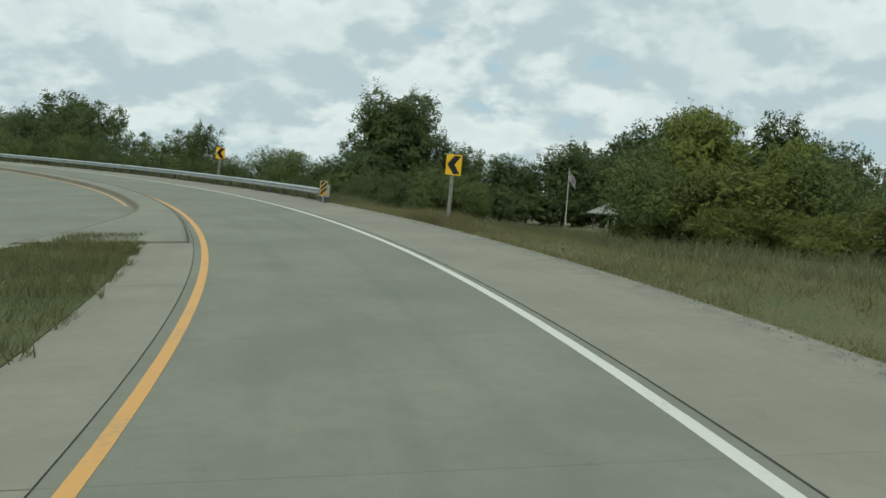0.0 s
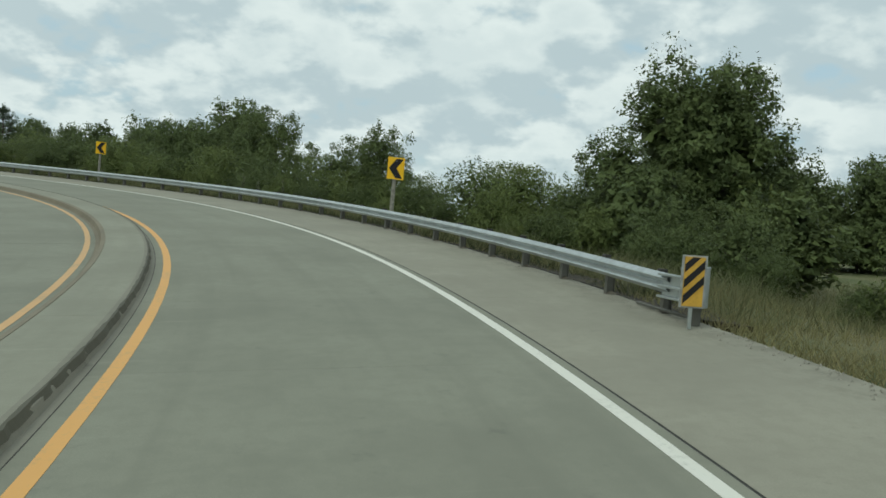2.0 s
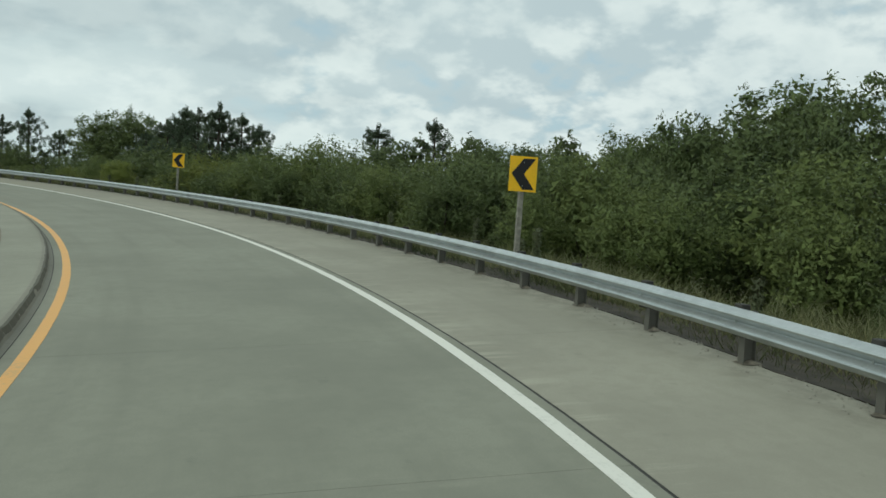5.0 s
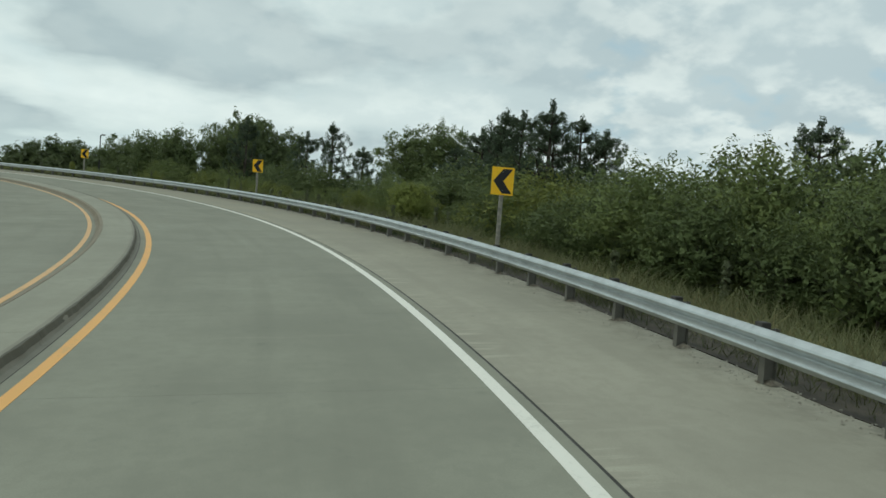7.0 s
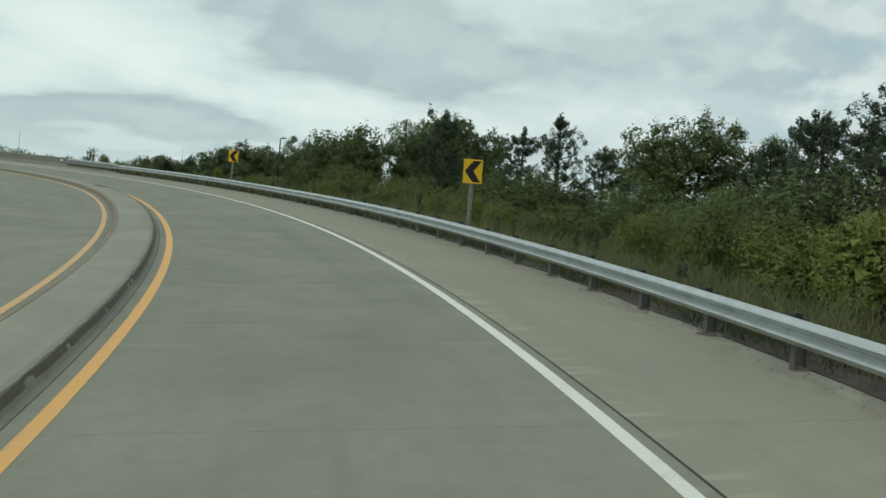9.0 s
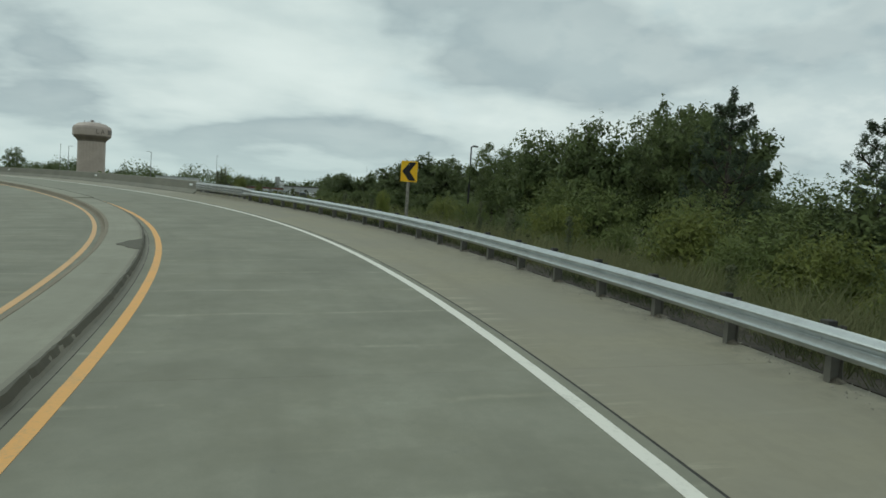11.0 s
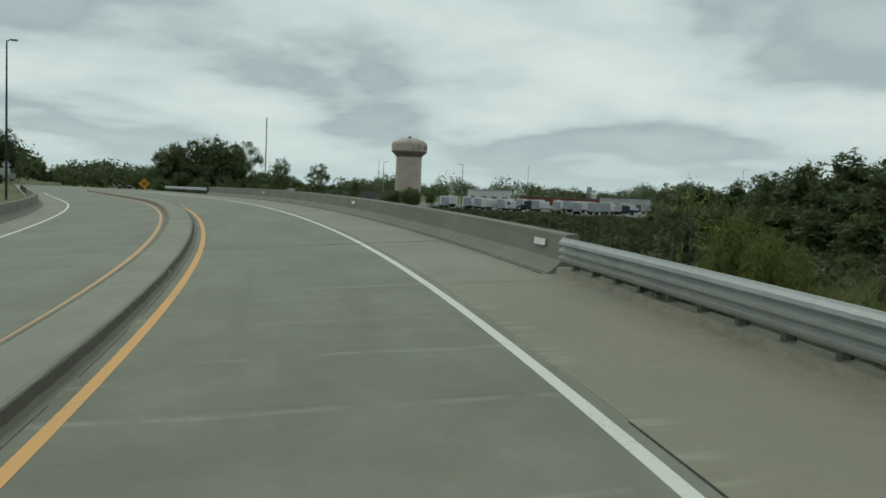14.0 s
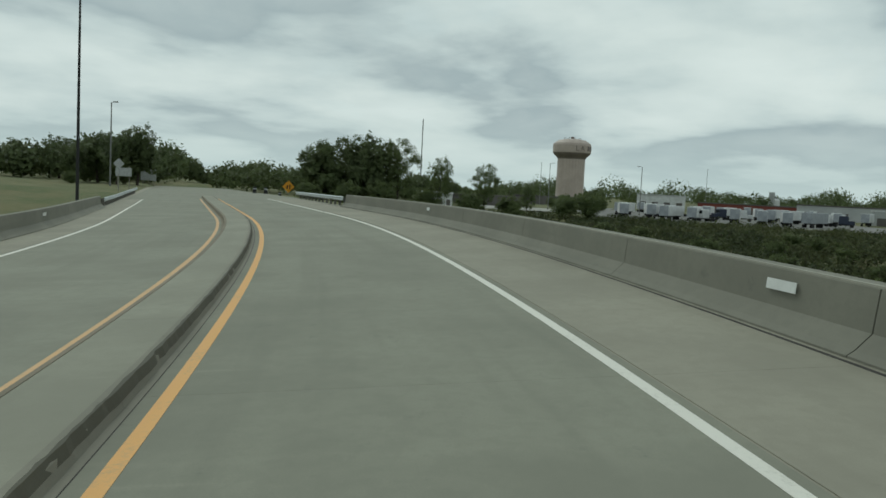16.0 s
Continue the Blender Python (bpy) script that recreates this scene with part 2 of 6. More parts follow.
# marker panel: a duller yellow than the chevron panels
M_SIGNMARK = solid("sign_dull_yellow", (0.62, 0.36, 0.05), 0.45, 0, 3.0, 0.2)
M_SIGNK = solid("sign_black", (0.012, 0.011, 0.012), 0.45)
M_SIGNBACK = solid("sign_back_aluminium", (0.42, 0.43, 0.42), 0.45, 0.6)
M_REFLECT = solid("reflector_white", (0.72, 0.73, 0.70), 0.35, 0, 3.0, 0.08)
M_BARK = solid("bark", (0.085, 0.07, 0.055), 0.95, 0, 4.0, 0.4, bump=0.7)
M_LEAFD = leaves("leaves_dark", (0.125, 0.167, 0.067), (0.191, 0.234, 0.089), (0.199, 0.244, 0.079))
M_LEAFM = leaves("leaves_mid", (0.161, 0.210, 0.072), (0.250, 0.299, 0.102), (0.273, 0.309, 0.092))
M_LEAFY = leaves("leaves_yellow_green", (0.217, 0.265, 0.067), (0.339, 0.382, 0.097), (0.366, 0.379, 0.092))
M_LEAFF = leaves("leaves_far", (0.125, 0.162, 0.069), (0.161, 0.200, 0.082), (0.170, 0.207, 0.077))
M_LEAFO = leaves("leaves_olive", (0.175, 0.207, 0.055), (0.281, 0.315, 0.084), (0.307, 0.318, 0.077))
M_SCRUB = leaves("scrub_leaves", (0.045, 0.062, 0.026), (0.095, 0.115, 0.048), (0.155, 0.165, 0.065), 0.6, 0.10, 0.75)
M_NEEDLE = leaves("pine_needles", (0.092, 0.132, 0.084), (0.148, 0.190, 0.110), (0.146, 0.186, 0.098), 0.6)
M_BLADE = leaves("grass_blades", (0.255, 0.262, 0.105), (0.460, 0.405, 0.200), (0.480, 0.375, 0.215), 0.7)
M_BLADEG = leaves("weed_blades", (0.175, 0.200, 0.085), (0.335, 0.335, 0.165), (0.390, 0.345, 0.200), 0.7)

# ---- road line in plan and profile ----
# s runs along the white edge line in metres, l to its right.
K_NODES = [0.01158, 0.0106, 0.00943, 0.00865, 0.01097, 0.01607, 0.01944, 0.01883, 0.01489, 0.01024, 0.0083, 0.00903, 0.01008, 0.01038, 0.00945, 0.00843, 0.00887, 0.00938, 0.00781, 0.00542, 0.00514, 0.00484, 0.00389, 0.00379, 0.00427, 0.005, 0.00575]  # curvature every 10 m
G_NODES = [0.0526, 0.0463, 0.0454, 0.0459, 0.0321, 0.026, 0.0314, 0.0308, 0.0239, 0.0191, 0.0146, 0.0122, 0.0049, -0.0026]  # grade every 20 m
E_NODES = [0.0606, 0.0584, 0.0518, 0.0531, 0.0372, 0.0592, 0.0609]  # crossfall every 40 m
S0, S1, DS = -40.0, 440.0, 0.5
S = np.arange(S0, S1 + 0.01, DS)


def nodes_at(s, vals, step, tail):
    kx = [i * step for i in range(len(vals))] + [p for p, _ in tail]
    return np.interp(s, kx, list(vals) + [v for _, v in tail])


def cumulative(v):
    c = np.concatenate([[0], np.cumsum(0.5 * DS * (v[1:] + v[:-1]))])
    return c - c[int(round(-S0 / DS))]


KAPPA = nodes_at(S, K_NODES, 10, [(266, 0.0), (440, 0.0)])
GRADE = nodes_at(S, G_NODES, 20, [(300, -0.004), (340, -0.008), (440, -0.008)])
FALL = nodes_at(S, E_NODES, 40, [(290, 0.055), (330, 0.03), (370, 0.0), (440, 0.0)])
PSI = cumulative(KAPPA)
BX, BY, BZ = cumulative(-np.sin(PSI)), cumulative(np.cos(PSI)), cumulative(GRADE)


def road(s, l, dz=0.0):
    """World place (n, 3) of points at s, l on the road surface, dz above it."""
    s, l, dz = np.broadcast_arrays(np.asarray(s, float), np.asarray(l, float), np.asarray(dz, float))
    p = np.interp(s, S, PSI)
    return np.stack([np.interp(s, S, BX) + np.cos(p) * l, np.interp(s, S, BY) + np.sin(p) * l,
                     np.interp(s, S, BZ) + np.interp(s, S, FALL) * np.clip(l, -15, 6) + dz], -1)


def heading(s):
    return math.degrees(float(np.interp(s, S, PSI)))


def split_l(s):
    """Where the far carriageway's yellow line runs: it leaves the near one before s = 36."""
    d = 36 - np.asarray(s, float)
    return -6.42 - 0.0148 * np.clip(d, 0, 22) ** 2 - 0.651 * np.clip(d - 22, 0, None)


def to_sl(x, y):
    """Nearest s and l of plan points."""
    x, y = np.asarray(x, float), np.asarray(y, float)
    best, idx = np.full(x.shape, 1e18), np.zeros(x.shape, int)
    for i in range(0, len(S), 6):
        d = (x - BX[i]) ** 2 + (y - BY[i]) ** 2
        hit = d < best
        best[hit], idx[hit] = d[hit], i
    tx, ty = -np.sin(PSI[idx]), np.cos(PSI[idx])
    al = (x - BX[idx]) * tx + (y - BY[idx]) * ty
    s = np.clip(S[idx] + np.clip(al, -2, 2), S0, S1)
    q = np.interp(s, S, PSI)
    l = (x - np.interp(s, S, BX)) * np.cos(q) + (y - np.interp(s, S, BY)) * np.sin(q)
    far = np.abs(al) > 3
    return s, np.where(far, np.sign(l + 1e-9) * np.sqrt(best), l)


def smooth(v, a, b):
    t = np.clip((np.asarray(v, float) - a) / (b - a), 0, 1)
    return t * t * (3 - 2 * t)


B_START, B_END = 202.0, 280.0   # the bridge


def base_level(x, y, s, l):
    z = 1.0 + 2.2 * smooth(-x, 20, 190)
    return z + 3.4 * smooth(s, 285, 320) * smooth(-l, -14, -2)


def ground_z(x, y):
    x, y = np.asarray(x, float), np.asarray(y, float)
    s, l = to_sl(x, y)
    zb = base_level(x, y, s, l)
    rz = np.interp(s, S, BZ) + np.interp(s, S, FALL) * np.clip(l, -15, 6)
    left = np.where(s < 36, split_l(s) - 8.2, -14.4)
    right = np.clip(l - 4.6, 0, None)
    bank = 0.07 * np.clip(l - 4.6, 0, 3.2) + np.clip(l - 7.8, 0, None) / 3.0
    leftd = np.clip(left - l, 0, None)
    z_r = rz - 0.07 - 0.10 * smooth(l, 3.3, 4.6) - bank
    z_l = rz - 0.10 - leftd / 4.0
    z = np.where(l > 0, z_r, z_l)
    z = np.where(rz > zb, np.maximum(z, zb), np.minimum(rz - 0.1 + (right + leftd) / 4.0, zb))
    inside = (l < 3.3) & (l > left)
    z = np.where(inside, rz - 0.22, z)
    isl = (s < 22.0) & (l < -6.22) & (l > split_l(s) + 0.75)
    z = np.where(isl, rz - 0.15, z)
    over = smooth(s, B_START - 1, B_START + 5) * (1 - smooth(s, B_END - 5, B_END + 1))
    z = z * (1 - over) + np.minimum(z, zb + 0.2) * over
    bump = 0.12 * np.sin(x * 0.31 + 1.3 * np.sin(y * 0.17)) + 0.10 * np.sin(y * 0.27 + x * 0.11)
    return z + bump * smooth(np.abs(l + 5), 11, 20)


def gz(x, y):
    return float(ground_z(np.array([x]), np.array([y]))[0])


# ---- mesh helpers ----


def mesh_ob(name, verts, faces, mat, uvs=None, shade=False):
    me = bpy.data.meshes.new(name)
    me.from_pydata([tuple(map(float, v)) for v in verts], [], faces)
    if uvs is not None:
        lay = me.uv_layers.new(name="road")
        idx = np.empty(len(me.loops), int)
        me.loops.foreach_get("vertex_index", idx)
        lay.data.foreach_set("uv", np.asarray(uvs, np.float32)[idx].ravel())
    for m in mat if isinstance(mat, (list, tuple)) else [mat]:
        me.materials.append(m)
    if shade:
        me.shade_smooth()
    return new(name, me)


def child(ob, parent, label=""):
    ob.parent = parent
    if label:
        ob["label"] = label
    return ob


def part(name, bm, mat, parent, label=""):
    """Link a bmesh as one mesh object under a thing or a part."""
    me = bpy.data.meshes.new(name)
    bm.to_mesh(me)
    bm.free()
    for m in mat if isinstance(mat, (list, tuple)) else [mat]:
        me.materials.append(m)
    return child(new(name, me), parent, label)


def thing(name, m, label, category, group="", kind=""):
    ob = new(name)
    ob.matrix_world = m
    ob.empty_display_size = 0.2
    return tagged(ob, label, category, group, kind)


def bm_box(size, at=(0, 0, 0), bevel=0.0, bm=None, turn=None):
    bm = bm or bmesh.new()
    m = Matrix.Translation(at) @ (turn or Matrix()) @ Matrix.Diagonal((*size, 1))
    r = bmesh.ops.create_cube(bm, size=1.0, matrix=m)
    if bevel:
        es = list({e for v in r["verts"] for e in v.link_edges})
        bmesh.ops.bevel(bm, geom=es, offset=bevel, segments=1, affect="EDGES")
    return bm


def bm_tube(points, radii, sides=8, bm=None, cap=True):
    """A tapered tube through points."""
    bm = bm or bmesh.new()
    rings = []
    pts = [Vector(p) for p in points]
    for i, p in enumerate(pts):
        d = (pts[min(i + 1, len(pts) - 1)] - pts[max(i - 1, 0)]).normalized()
        a = d.orthogonal().normalized()
        b = d.cross(a)
        rings.append([bm.verts.new(p + (a * math.cos(k * math.tau / sides) + b * math.sin(k * math.tau / sides)) * radii[i]) for k in range(sides)])
    for r0, r1 in zip(rings, rings[1:]):
        for k in range(sides):
            bm.faces.new((r0[k], r0[(k + 1) % sides], r1[(k + 1) % sides], r1[k]))
    if cap:
        bm.faces.new(rings[0][::-1])
        bm.faces.new(rings[-1])
    return bm


def bm_prism(outline, depth, bm=None, m=None):
    """Extrude an x-z outline by depth along y."""
    bm = bm or bmesh.new()
    m = m or Matrix()
    a = [bm.verts.new(m @ Vector((x, 0, z))) for x, z in outline]
    b = [bm.verts.new(m @ Vector((x, depth, z))) for x, z in outline]
    bm.faces.new(a)
    bm.faces.new(b[::-1])
    for i in range(len(a)):
        j = (i + 1) % len(a)
        bm.faces.new((a[j], a[i], b[i], b[j]))
    bmesh.ops.recalc_face_normals(bm, faces=bm.faces)
    return bm


def sweep(name, s0, s1, step, section, mat, closed=True, shade=False):
    """Sweep a cross-section of (l, dz) along the road; l may be a function of s. Closed sections become solids."""
    n = max(1, int(math.ceil((s1 - s0) / step - 1e-6)))
    ss = np.linspace(s0, s1, n + 1)
    k = len(section)
    verts, uvs = [], []
    cols = []
    for l, dz in section:
        ll = l(ss) if callable(l) else np.full(len(ss), float(l))
        dd = dz(ss) if callable(dz) else np.full(len(ss), float(dz))
        cols.append((road(ss, ll, dd), np.stack([ss, ll + dd], -1)))
    for i in range(n + 1):
        for c in cols:
            verts.append(c[0][i])
            uvs.append(c[1][i])
    faces = []
    for i in range(n):
        for j in range(k if closed else k - 1):
            j2 = (j + 1) % k
            faces.append((i * k + j, i * k + j2, (i + 1) * k + j2, (i + 1) * k + j))
    if closed:
        faces.append(tuple(range(k))[::-1])
        faces.append(tuple(n * k + j for j in range(k)))
    return mesh_ob(name, verts, faces, mat, uvs, shade)


def slab(l0, l1, dz=0.0, t=0.22):
    return [(l1, dz), (l1, dz - t), (l0, dz - t), (l0, dz)]

# ---- ground ----


def ground_axis(lo, hi, step, reach):
    a = list(np.arange(lo, hi + 0.01, step))
    d, p = step * 1.5, hi
    up_side, down_side = [], []
    while p < reach:
        p += d
        up_side.append(p)
        down_side.append(lo - (p - hi))
        d *= 1.25
    return np.array(down_side[::-1] + a + up_side)


gx, gy = ground_axis(-330, 50, 1.6, 4200), ground_axis(-120, 112, 1.6, 4200)
GX, GY = np.meshgrid(gx, gy)
GZ = ground_z(GX.ravel(), GY.ravel())
far_out = smooth(np.hypot(GX.ravel() + 140, GY.ravel()), 900, 3500)
GZ = GZ + 6.0 * far_out
nx, ny = len(gx), len(gy)
m_ground, n = material("grass_ground")
gp = n.n("ShaderNodeTexCoord").outputs["Object"]
ga, gb, gc = n.noise(gp, 0.12, 5.0, 0.6), n.noise(gp, 1.3, 5.0, 0.65), n.noise(gp, 14.0, 4.0, 0.7)
col = n.mix(n.maprange(ga, 0.38, 0.62), (0.105, 0.128, 0.048, 1), (0.185, 0.170, 0.08, 1))
col = n.mix(n.math("MULTIPLY", n.maprange(gb, 0.45, 0.68), 0.5), col, (0.20, 0.17, 0.085, 1))
col = n.mix(n.math("MULTIPLY", n.maprange(gc, 0.4, 0.65), 0.55), col, (0.065, 0.080, 0.03, 1))
finish(n, col, 0.95, gc, 0.8, 0.06)
ii = np.arange((ny - 1) * (nx - 1))
r0, c0 = ii // (nx - 1), ii % (nx - 1)
v0 = r0 * nx + c0
ground = mesh_ob("ground", np.stack([GX.ravel(), GY.ravel(), GZ], 1), np.stack([v0, v0 + 1, v0 + nx + 1, v0 + nx], 1).tolist(), m_ground, shade=True)
tagged(ground, "rough grassy ground with dry brown patches sloping away from the ramp", "ground", kind="structure")

# ---- road, shoulders, median ----
LANE = 4.70
road_ob = tagged(new("road"), "grey-green weathered concrete ramp lane in slabs", "road", kind="structure")
child(sweep("roadbed", S0, S1, 4.0, slab(-14.0, 3.19, -0.008, 0.5), M_SHOULDER), road_ob)


def slabs(name, parent, s0, s1, size, l0, l1, mat, dz=0.0, gap=0.005):
    a = s0
    while a < s1 - 0.3:
        b = min(a + size, s1)
        child(sweep(name, a + gap / 2, b - gap / 2, 1.16, slab(l0, l1, dz, 0.12), mat), parent)
        a = b


slabs("slab", road_ob, S0, 300, 4.57, -4.93, 0.20, M_LANE)
child(sweep("far_pavement", 300, S1, 4.0, slab(-13.2, 3.25, 0.0, 0.16), M_LANE), road_ob)
shoulder = tagged(new("pavement"), "pale beige concrete shoulder beside the white edge line", "shoulder", kind="structure")
slabs("slab", shoulder, S0, 300, 9.14, 0.235, 3.20, M_SHOULDER)
child(sweep("joint", S0, 192.0, 0.58, slab(0.198, 0.237, -0.003, 0.1), M_JOINT), shoulder)
child(sweep("joint", S0, 300, 0.58, slab(-4.945, -4.925, -0.002, 0.1), M_JOINT), shoulder)

road_far = tagged(new("road"), "concrete lane for the opposite direction beyond the median", "road", kind="structure")
a = S0
while a < 299:
    b = min(a + 9.14, 300.0)
    lf = (lambda s: split_l(s) - 5.45)
    rf = (lambda s: split_l(s) + 0.18)
    child(sweep("slab", a + 0.006, b - 0.006, 1.16, [(rf, 0.0), (rf, -0.16), (lf, -0.16), (lf, 0.0)], M_LANE), road_far)
    sf = (lambda s: split_l(s) - 7.6)
    child(sweep("shoulder_slab", a + 0.006, b - 0.006, 1.16, [((lambda s: split_l(s) - 5.465), 0.0), ((lambda s: split_l(s) - 5.465), -0.16), (sf, -0.16), (sf, 0.0)], M_SHOULDER), road_far)
    a = b

# painted lines, 4 mm above the concrete
M_NOSE = 22.0
lines = tagged(new("trim"), "painted white and yellow edge lines worn on concrete", "road marking", kind="structure")
a = S0
while a < 300:
    b = min(a + 18.0, 300)
    child(sweep("white_line", a, b, 1.5, slab(-0.075, 0.075, 0.004, 0.003), M_WHITE), lines)
    child(sweep("yellow_line", a, b, 1.5, slab(-LANE - 0.075, -LANE + 0.075, 0.004, 0.003), M_YELLOW), lines)
    if b > 38:
        child(sweep("yellow_line", max(a, 36.5), b, 1.5, [((lambda s: split_l(s) + 0.065), 0.004), ((lambda s: split_l(s) + 0.065), 0.001), ((lambda s: split_l(s) - 0.065), 0.001), ((lambda s: split_l(s) - 0.065), 0.004)], M_YELLOWFAR), lines)
    child(sweep("white_line", a, b, 1.5, [((lambda s: split_l(s) - 5.2), 0.004), ((lambda s: split_l(s) - 5.2), 0.001), ((lambda s: split_l(s) - 5.35), 0.001), ((lambda s: split_l(s) - 5.35), 0.004)], M_WHITE), lines)
    a = b

# raised median with battered curbs
median = tagged(new("pavement"), "raised concrete median with dark weathered curbs", "median", kind="structure")
STEP, STEP2 = 192.3, 210.2   # past the first the median is a little higher
medr = (lambda s: split_l(s) + 0.30 - 0.02 * (np.asarray(s) > STEP))
rise = (lambda s: (0.155 + 0.042 * (np.asarray(s, float) > STEP)) * np.clip(0.3 + 0.7 * (np.asarray(s, float) - M_NOSE) / 5.0, 0, 1))
M_LIP = concrete("dark_curb_lip", (0.108, 0.102, 0.076), 0.6, stain=(0.165, 0.155, 0.12), amount=0.8)


RAG = np.random.default_rng(12).normal(0, 0.008, 4096)


def ragged(s):
    """Slightly uneven edge."""
    s = np.asarray(s, float)
    return np.interp(s * 6.5 % 4090.0, np.arange(4096), RAG) + 0.5 * np.interp(s * 1.9 % 4090.0, np.arange(4096), RAG)


a = M_NOSE
while a < 306:
    b = min(a + 9.14, 306)
    b = STEP if a < STEP < b else STEP2 if a < STEP2 < b else b
    child(sweep("slab", a + 0.005, b - 0.005, 1.16, [(-5.165, rise), (-5.165, -0.1), ((lambda s: medr(s) + 0.10), -0.1), ((lambda s: medr(s) + 0.10), rise)], M_MEDIAN), median)
    child(sweep("curb", a + 0.004, b - 0.004, 0.16, [(-5.17, (lambda s: rise(s) + 0.005)), ((lambda s: -5.09 + ragged(s)), (lambda s: rise(s) - 0.004)), ((lambda s: -5.065 + 0.7 * ragged(s + 3)), (lambda s: rise(s) * 0.72)), (-5.02, 0.012), (-4.945, 0.0), (-4.945, -0.16), (-5.17, -0.16)], M_CURB), median)
    # darker uneven band along the upper curb face towards the lane
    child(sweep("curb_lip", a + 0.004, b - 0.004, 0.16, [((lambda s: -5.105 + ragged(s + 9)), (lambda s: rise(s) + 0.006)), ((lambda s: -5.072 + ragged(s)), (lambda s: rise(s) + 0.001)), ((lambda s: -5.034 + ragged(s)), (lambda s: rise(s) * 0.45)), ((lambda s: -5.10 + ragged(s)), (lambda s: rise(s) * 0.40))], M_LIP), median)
    child(sweep("curb", a + 0.004, b - 0.004, 1.16, [((lambda s: medr(s) + 0.095), (lambda s: rise(s) + 0.005)), ((lambda s: medr(s) + 0.095), -0.16), ((lambda s: medr(s) - 0.115), -0.16), ((lambda s: medr(s) - 0.115), 0.0), ((lambda s: medr(s) - 0.03), 0.012), (medr, (lambda s: rise(s) - 0.012))], M_CURBFAR), median)
    a = b
child(sweep("grass_bed", S0, M_NOSE - 0.03, 1.16, [(-6.255, 0.015), (-6.255, -0.2), ((lambda s: split_l(s) + 0.725), -0.2), ((lambda s: split_l(s) + 0.725), 0.015)], m_ground), median)
# flat apron before the median's nose, beside the grass island
a = S0
while a < M_NOSE:
    b = min(a + 9.14, M_NOSE)
    child(sweep("apron", a + 0.005, b - 0.02, 1.16, slab(-6.25, -4.95, 0.0, 0.2), M_SHOULDER), median)
    child(sweep("apron", a + 0.005, b - 0.02, 1.16, [((lambda s: split_l(s) + 0.72), 0.0), ((lambda s: split_l(s) + 0.72), -0.2), ((lambda s: split_l(s) + 0.19), -0.2), ((lambda s: split_l(s) + 0.19), 0.0)], M_SHOULDER), median)
    a = b

# dark seepage over the median
child(sweep("stain", 163.6, 166.4, 0.2, [((lambda s: -5.10 + 0.02 * np.sin(s * 9)), 0.165), ((lambda s: -5.10 + 0.02 * np.sin(s * 9)), 0.155), ((lambda s: -5.22 - 0.42 * np.sin((s - 163.5) / 3.0 * math.pi) ** 2 + 0.05 * np.sin(s * 7)), 0.155), ((lambda s: -5.22 - 0.42 * np.sin((s - 163.5) / 3.0 * math.pi) ** 2 + 0.05 * np.sin(s * 7)), 0.165)], M_LIP), median, "dark damp stain")

# ---- guardrail along the outer edge ----
L_RAIL = 2.90
RAIL_S0, RAIL_S1 = 40.2, 201.8
guard = tagged(new("guardrail"), "galvanised steel beam guardrail on steel posts beside the shoulder", "guardrail")
W_SECTION = [(0.0, 0.0), (0.012, 0.014), (0.066, 0.052), (0.082, 0.072), (0.074, 0.096), (0.014, 0.140), (0.004, 0.155), (0.014, 0.170), (0.074, 0.214), (0.082, 0.236), (0.066, 0.258), (0.012, 0.296), (0.0, 0.31)]


def beam_section(z0, section, l0, t=0.004):
    front = [(l0 - d, z0 + h) for d, h in section]
    back = [(l0 - d + t, z0 + h) for d, h in reversed(section)]
    return front + back


def rail_z(s):
    """Height of the beam's lower edge over the shoulder; the rail sinks a little along the ramp."""
    return np.interp(s, (45, 125, 160, 190), (0.36, 0.318, 0.32, 0.37))


a = RAIL_S0
while a < 189.7:
    b = min(a + 3.81, 190.1)
    child(sweep("beam", a, b + 0.12, 0.98, [(l, (lambda s, h=dz + (0.003 if int(a * 10) % 2 else 0): rail_z(s) + h)) for l, dz in beam_section(0.0, W_SECTION, L_RAIL)], M_STEEL), guard)
    a = b
# transition and three-ridge beam up to the parapet
T_SECTION = [(0.0, 0.0), (0.02, 0.035), (0.07, 0.055), (0.08, 0.10), (0.02, 0.125), (0.0, 0.155), (0.02, 0.185), (0.08, 0.21), (0.08, 0.255), (0.02, 0.285), (0.0, 0.315), (0.02, 0.35), (0.08, 0.375), (0.07, 0.43), (0.02, 0.475), (0.0, 0.51)]
grow = (lambda s: np.clip((s - 190.0) / 1.9, 0, 1))
W0, T0 = float(rail_z(190)), 0.285


def flare(h):
    """The beam spreads from two ridges to three."""
    return lambda s: W0 + h + grow(s) * ((T0 - W0) * (1 - h / 0.31) + (T0 + 0.51 - W0 - 0.31) * h / 0.31)


trans = [(L_RAIL - d, flare(h)) for d, h in W_SECTION] + [(L_RAIL - d + 0.004, flare(h)) for d, h in reversed(W_SECTION)]
child(sweep("beam_transition", 190.0, 191.9, 0.4, trans, M_STEELD), guard)
for a, b in ((191.9, 195.7), (195.7, 199.5), (199.5, 201.2)):
    child(sweep("beam", a, b + 0.1, 0.98, beam_section(T0, T_SECTION, L_RAIL - 0.005 * (a > 197)), M_STEELD), guard)


def post_mesh():
    bm = bm_box((0.10, 0.008, 1.0), (0.0, -0.075, 0.11))
    bm_box((0.10, 0.008, 1.0), (0.0, 0.075, 0.11), bm=bm)
    bm_box((0.007, 0.142, 1.0), (0, 0, 0.11), bm=bm)
    return bm


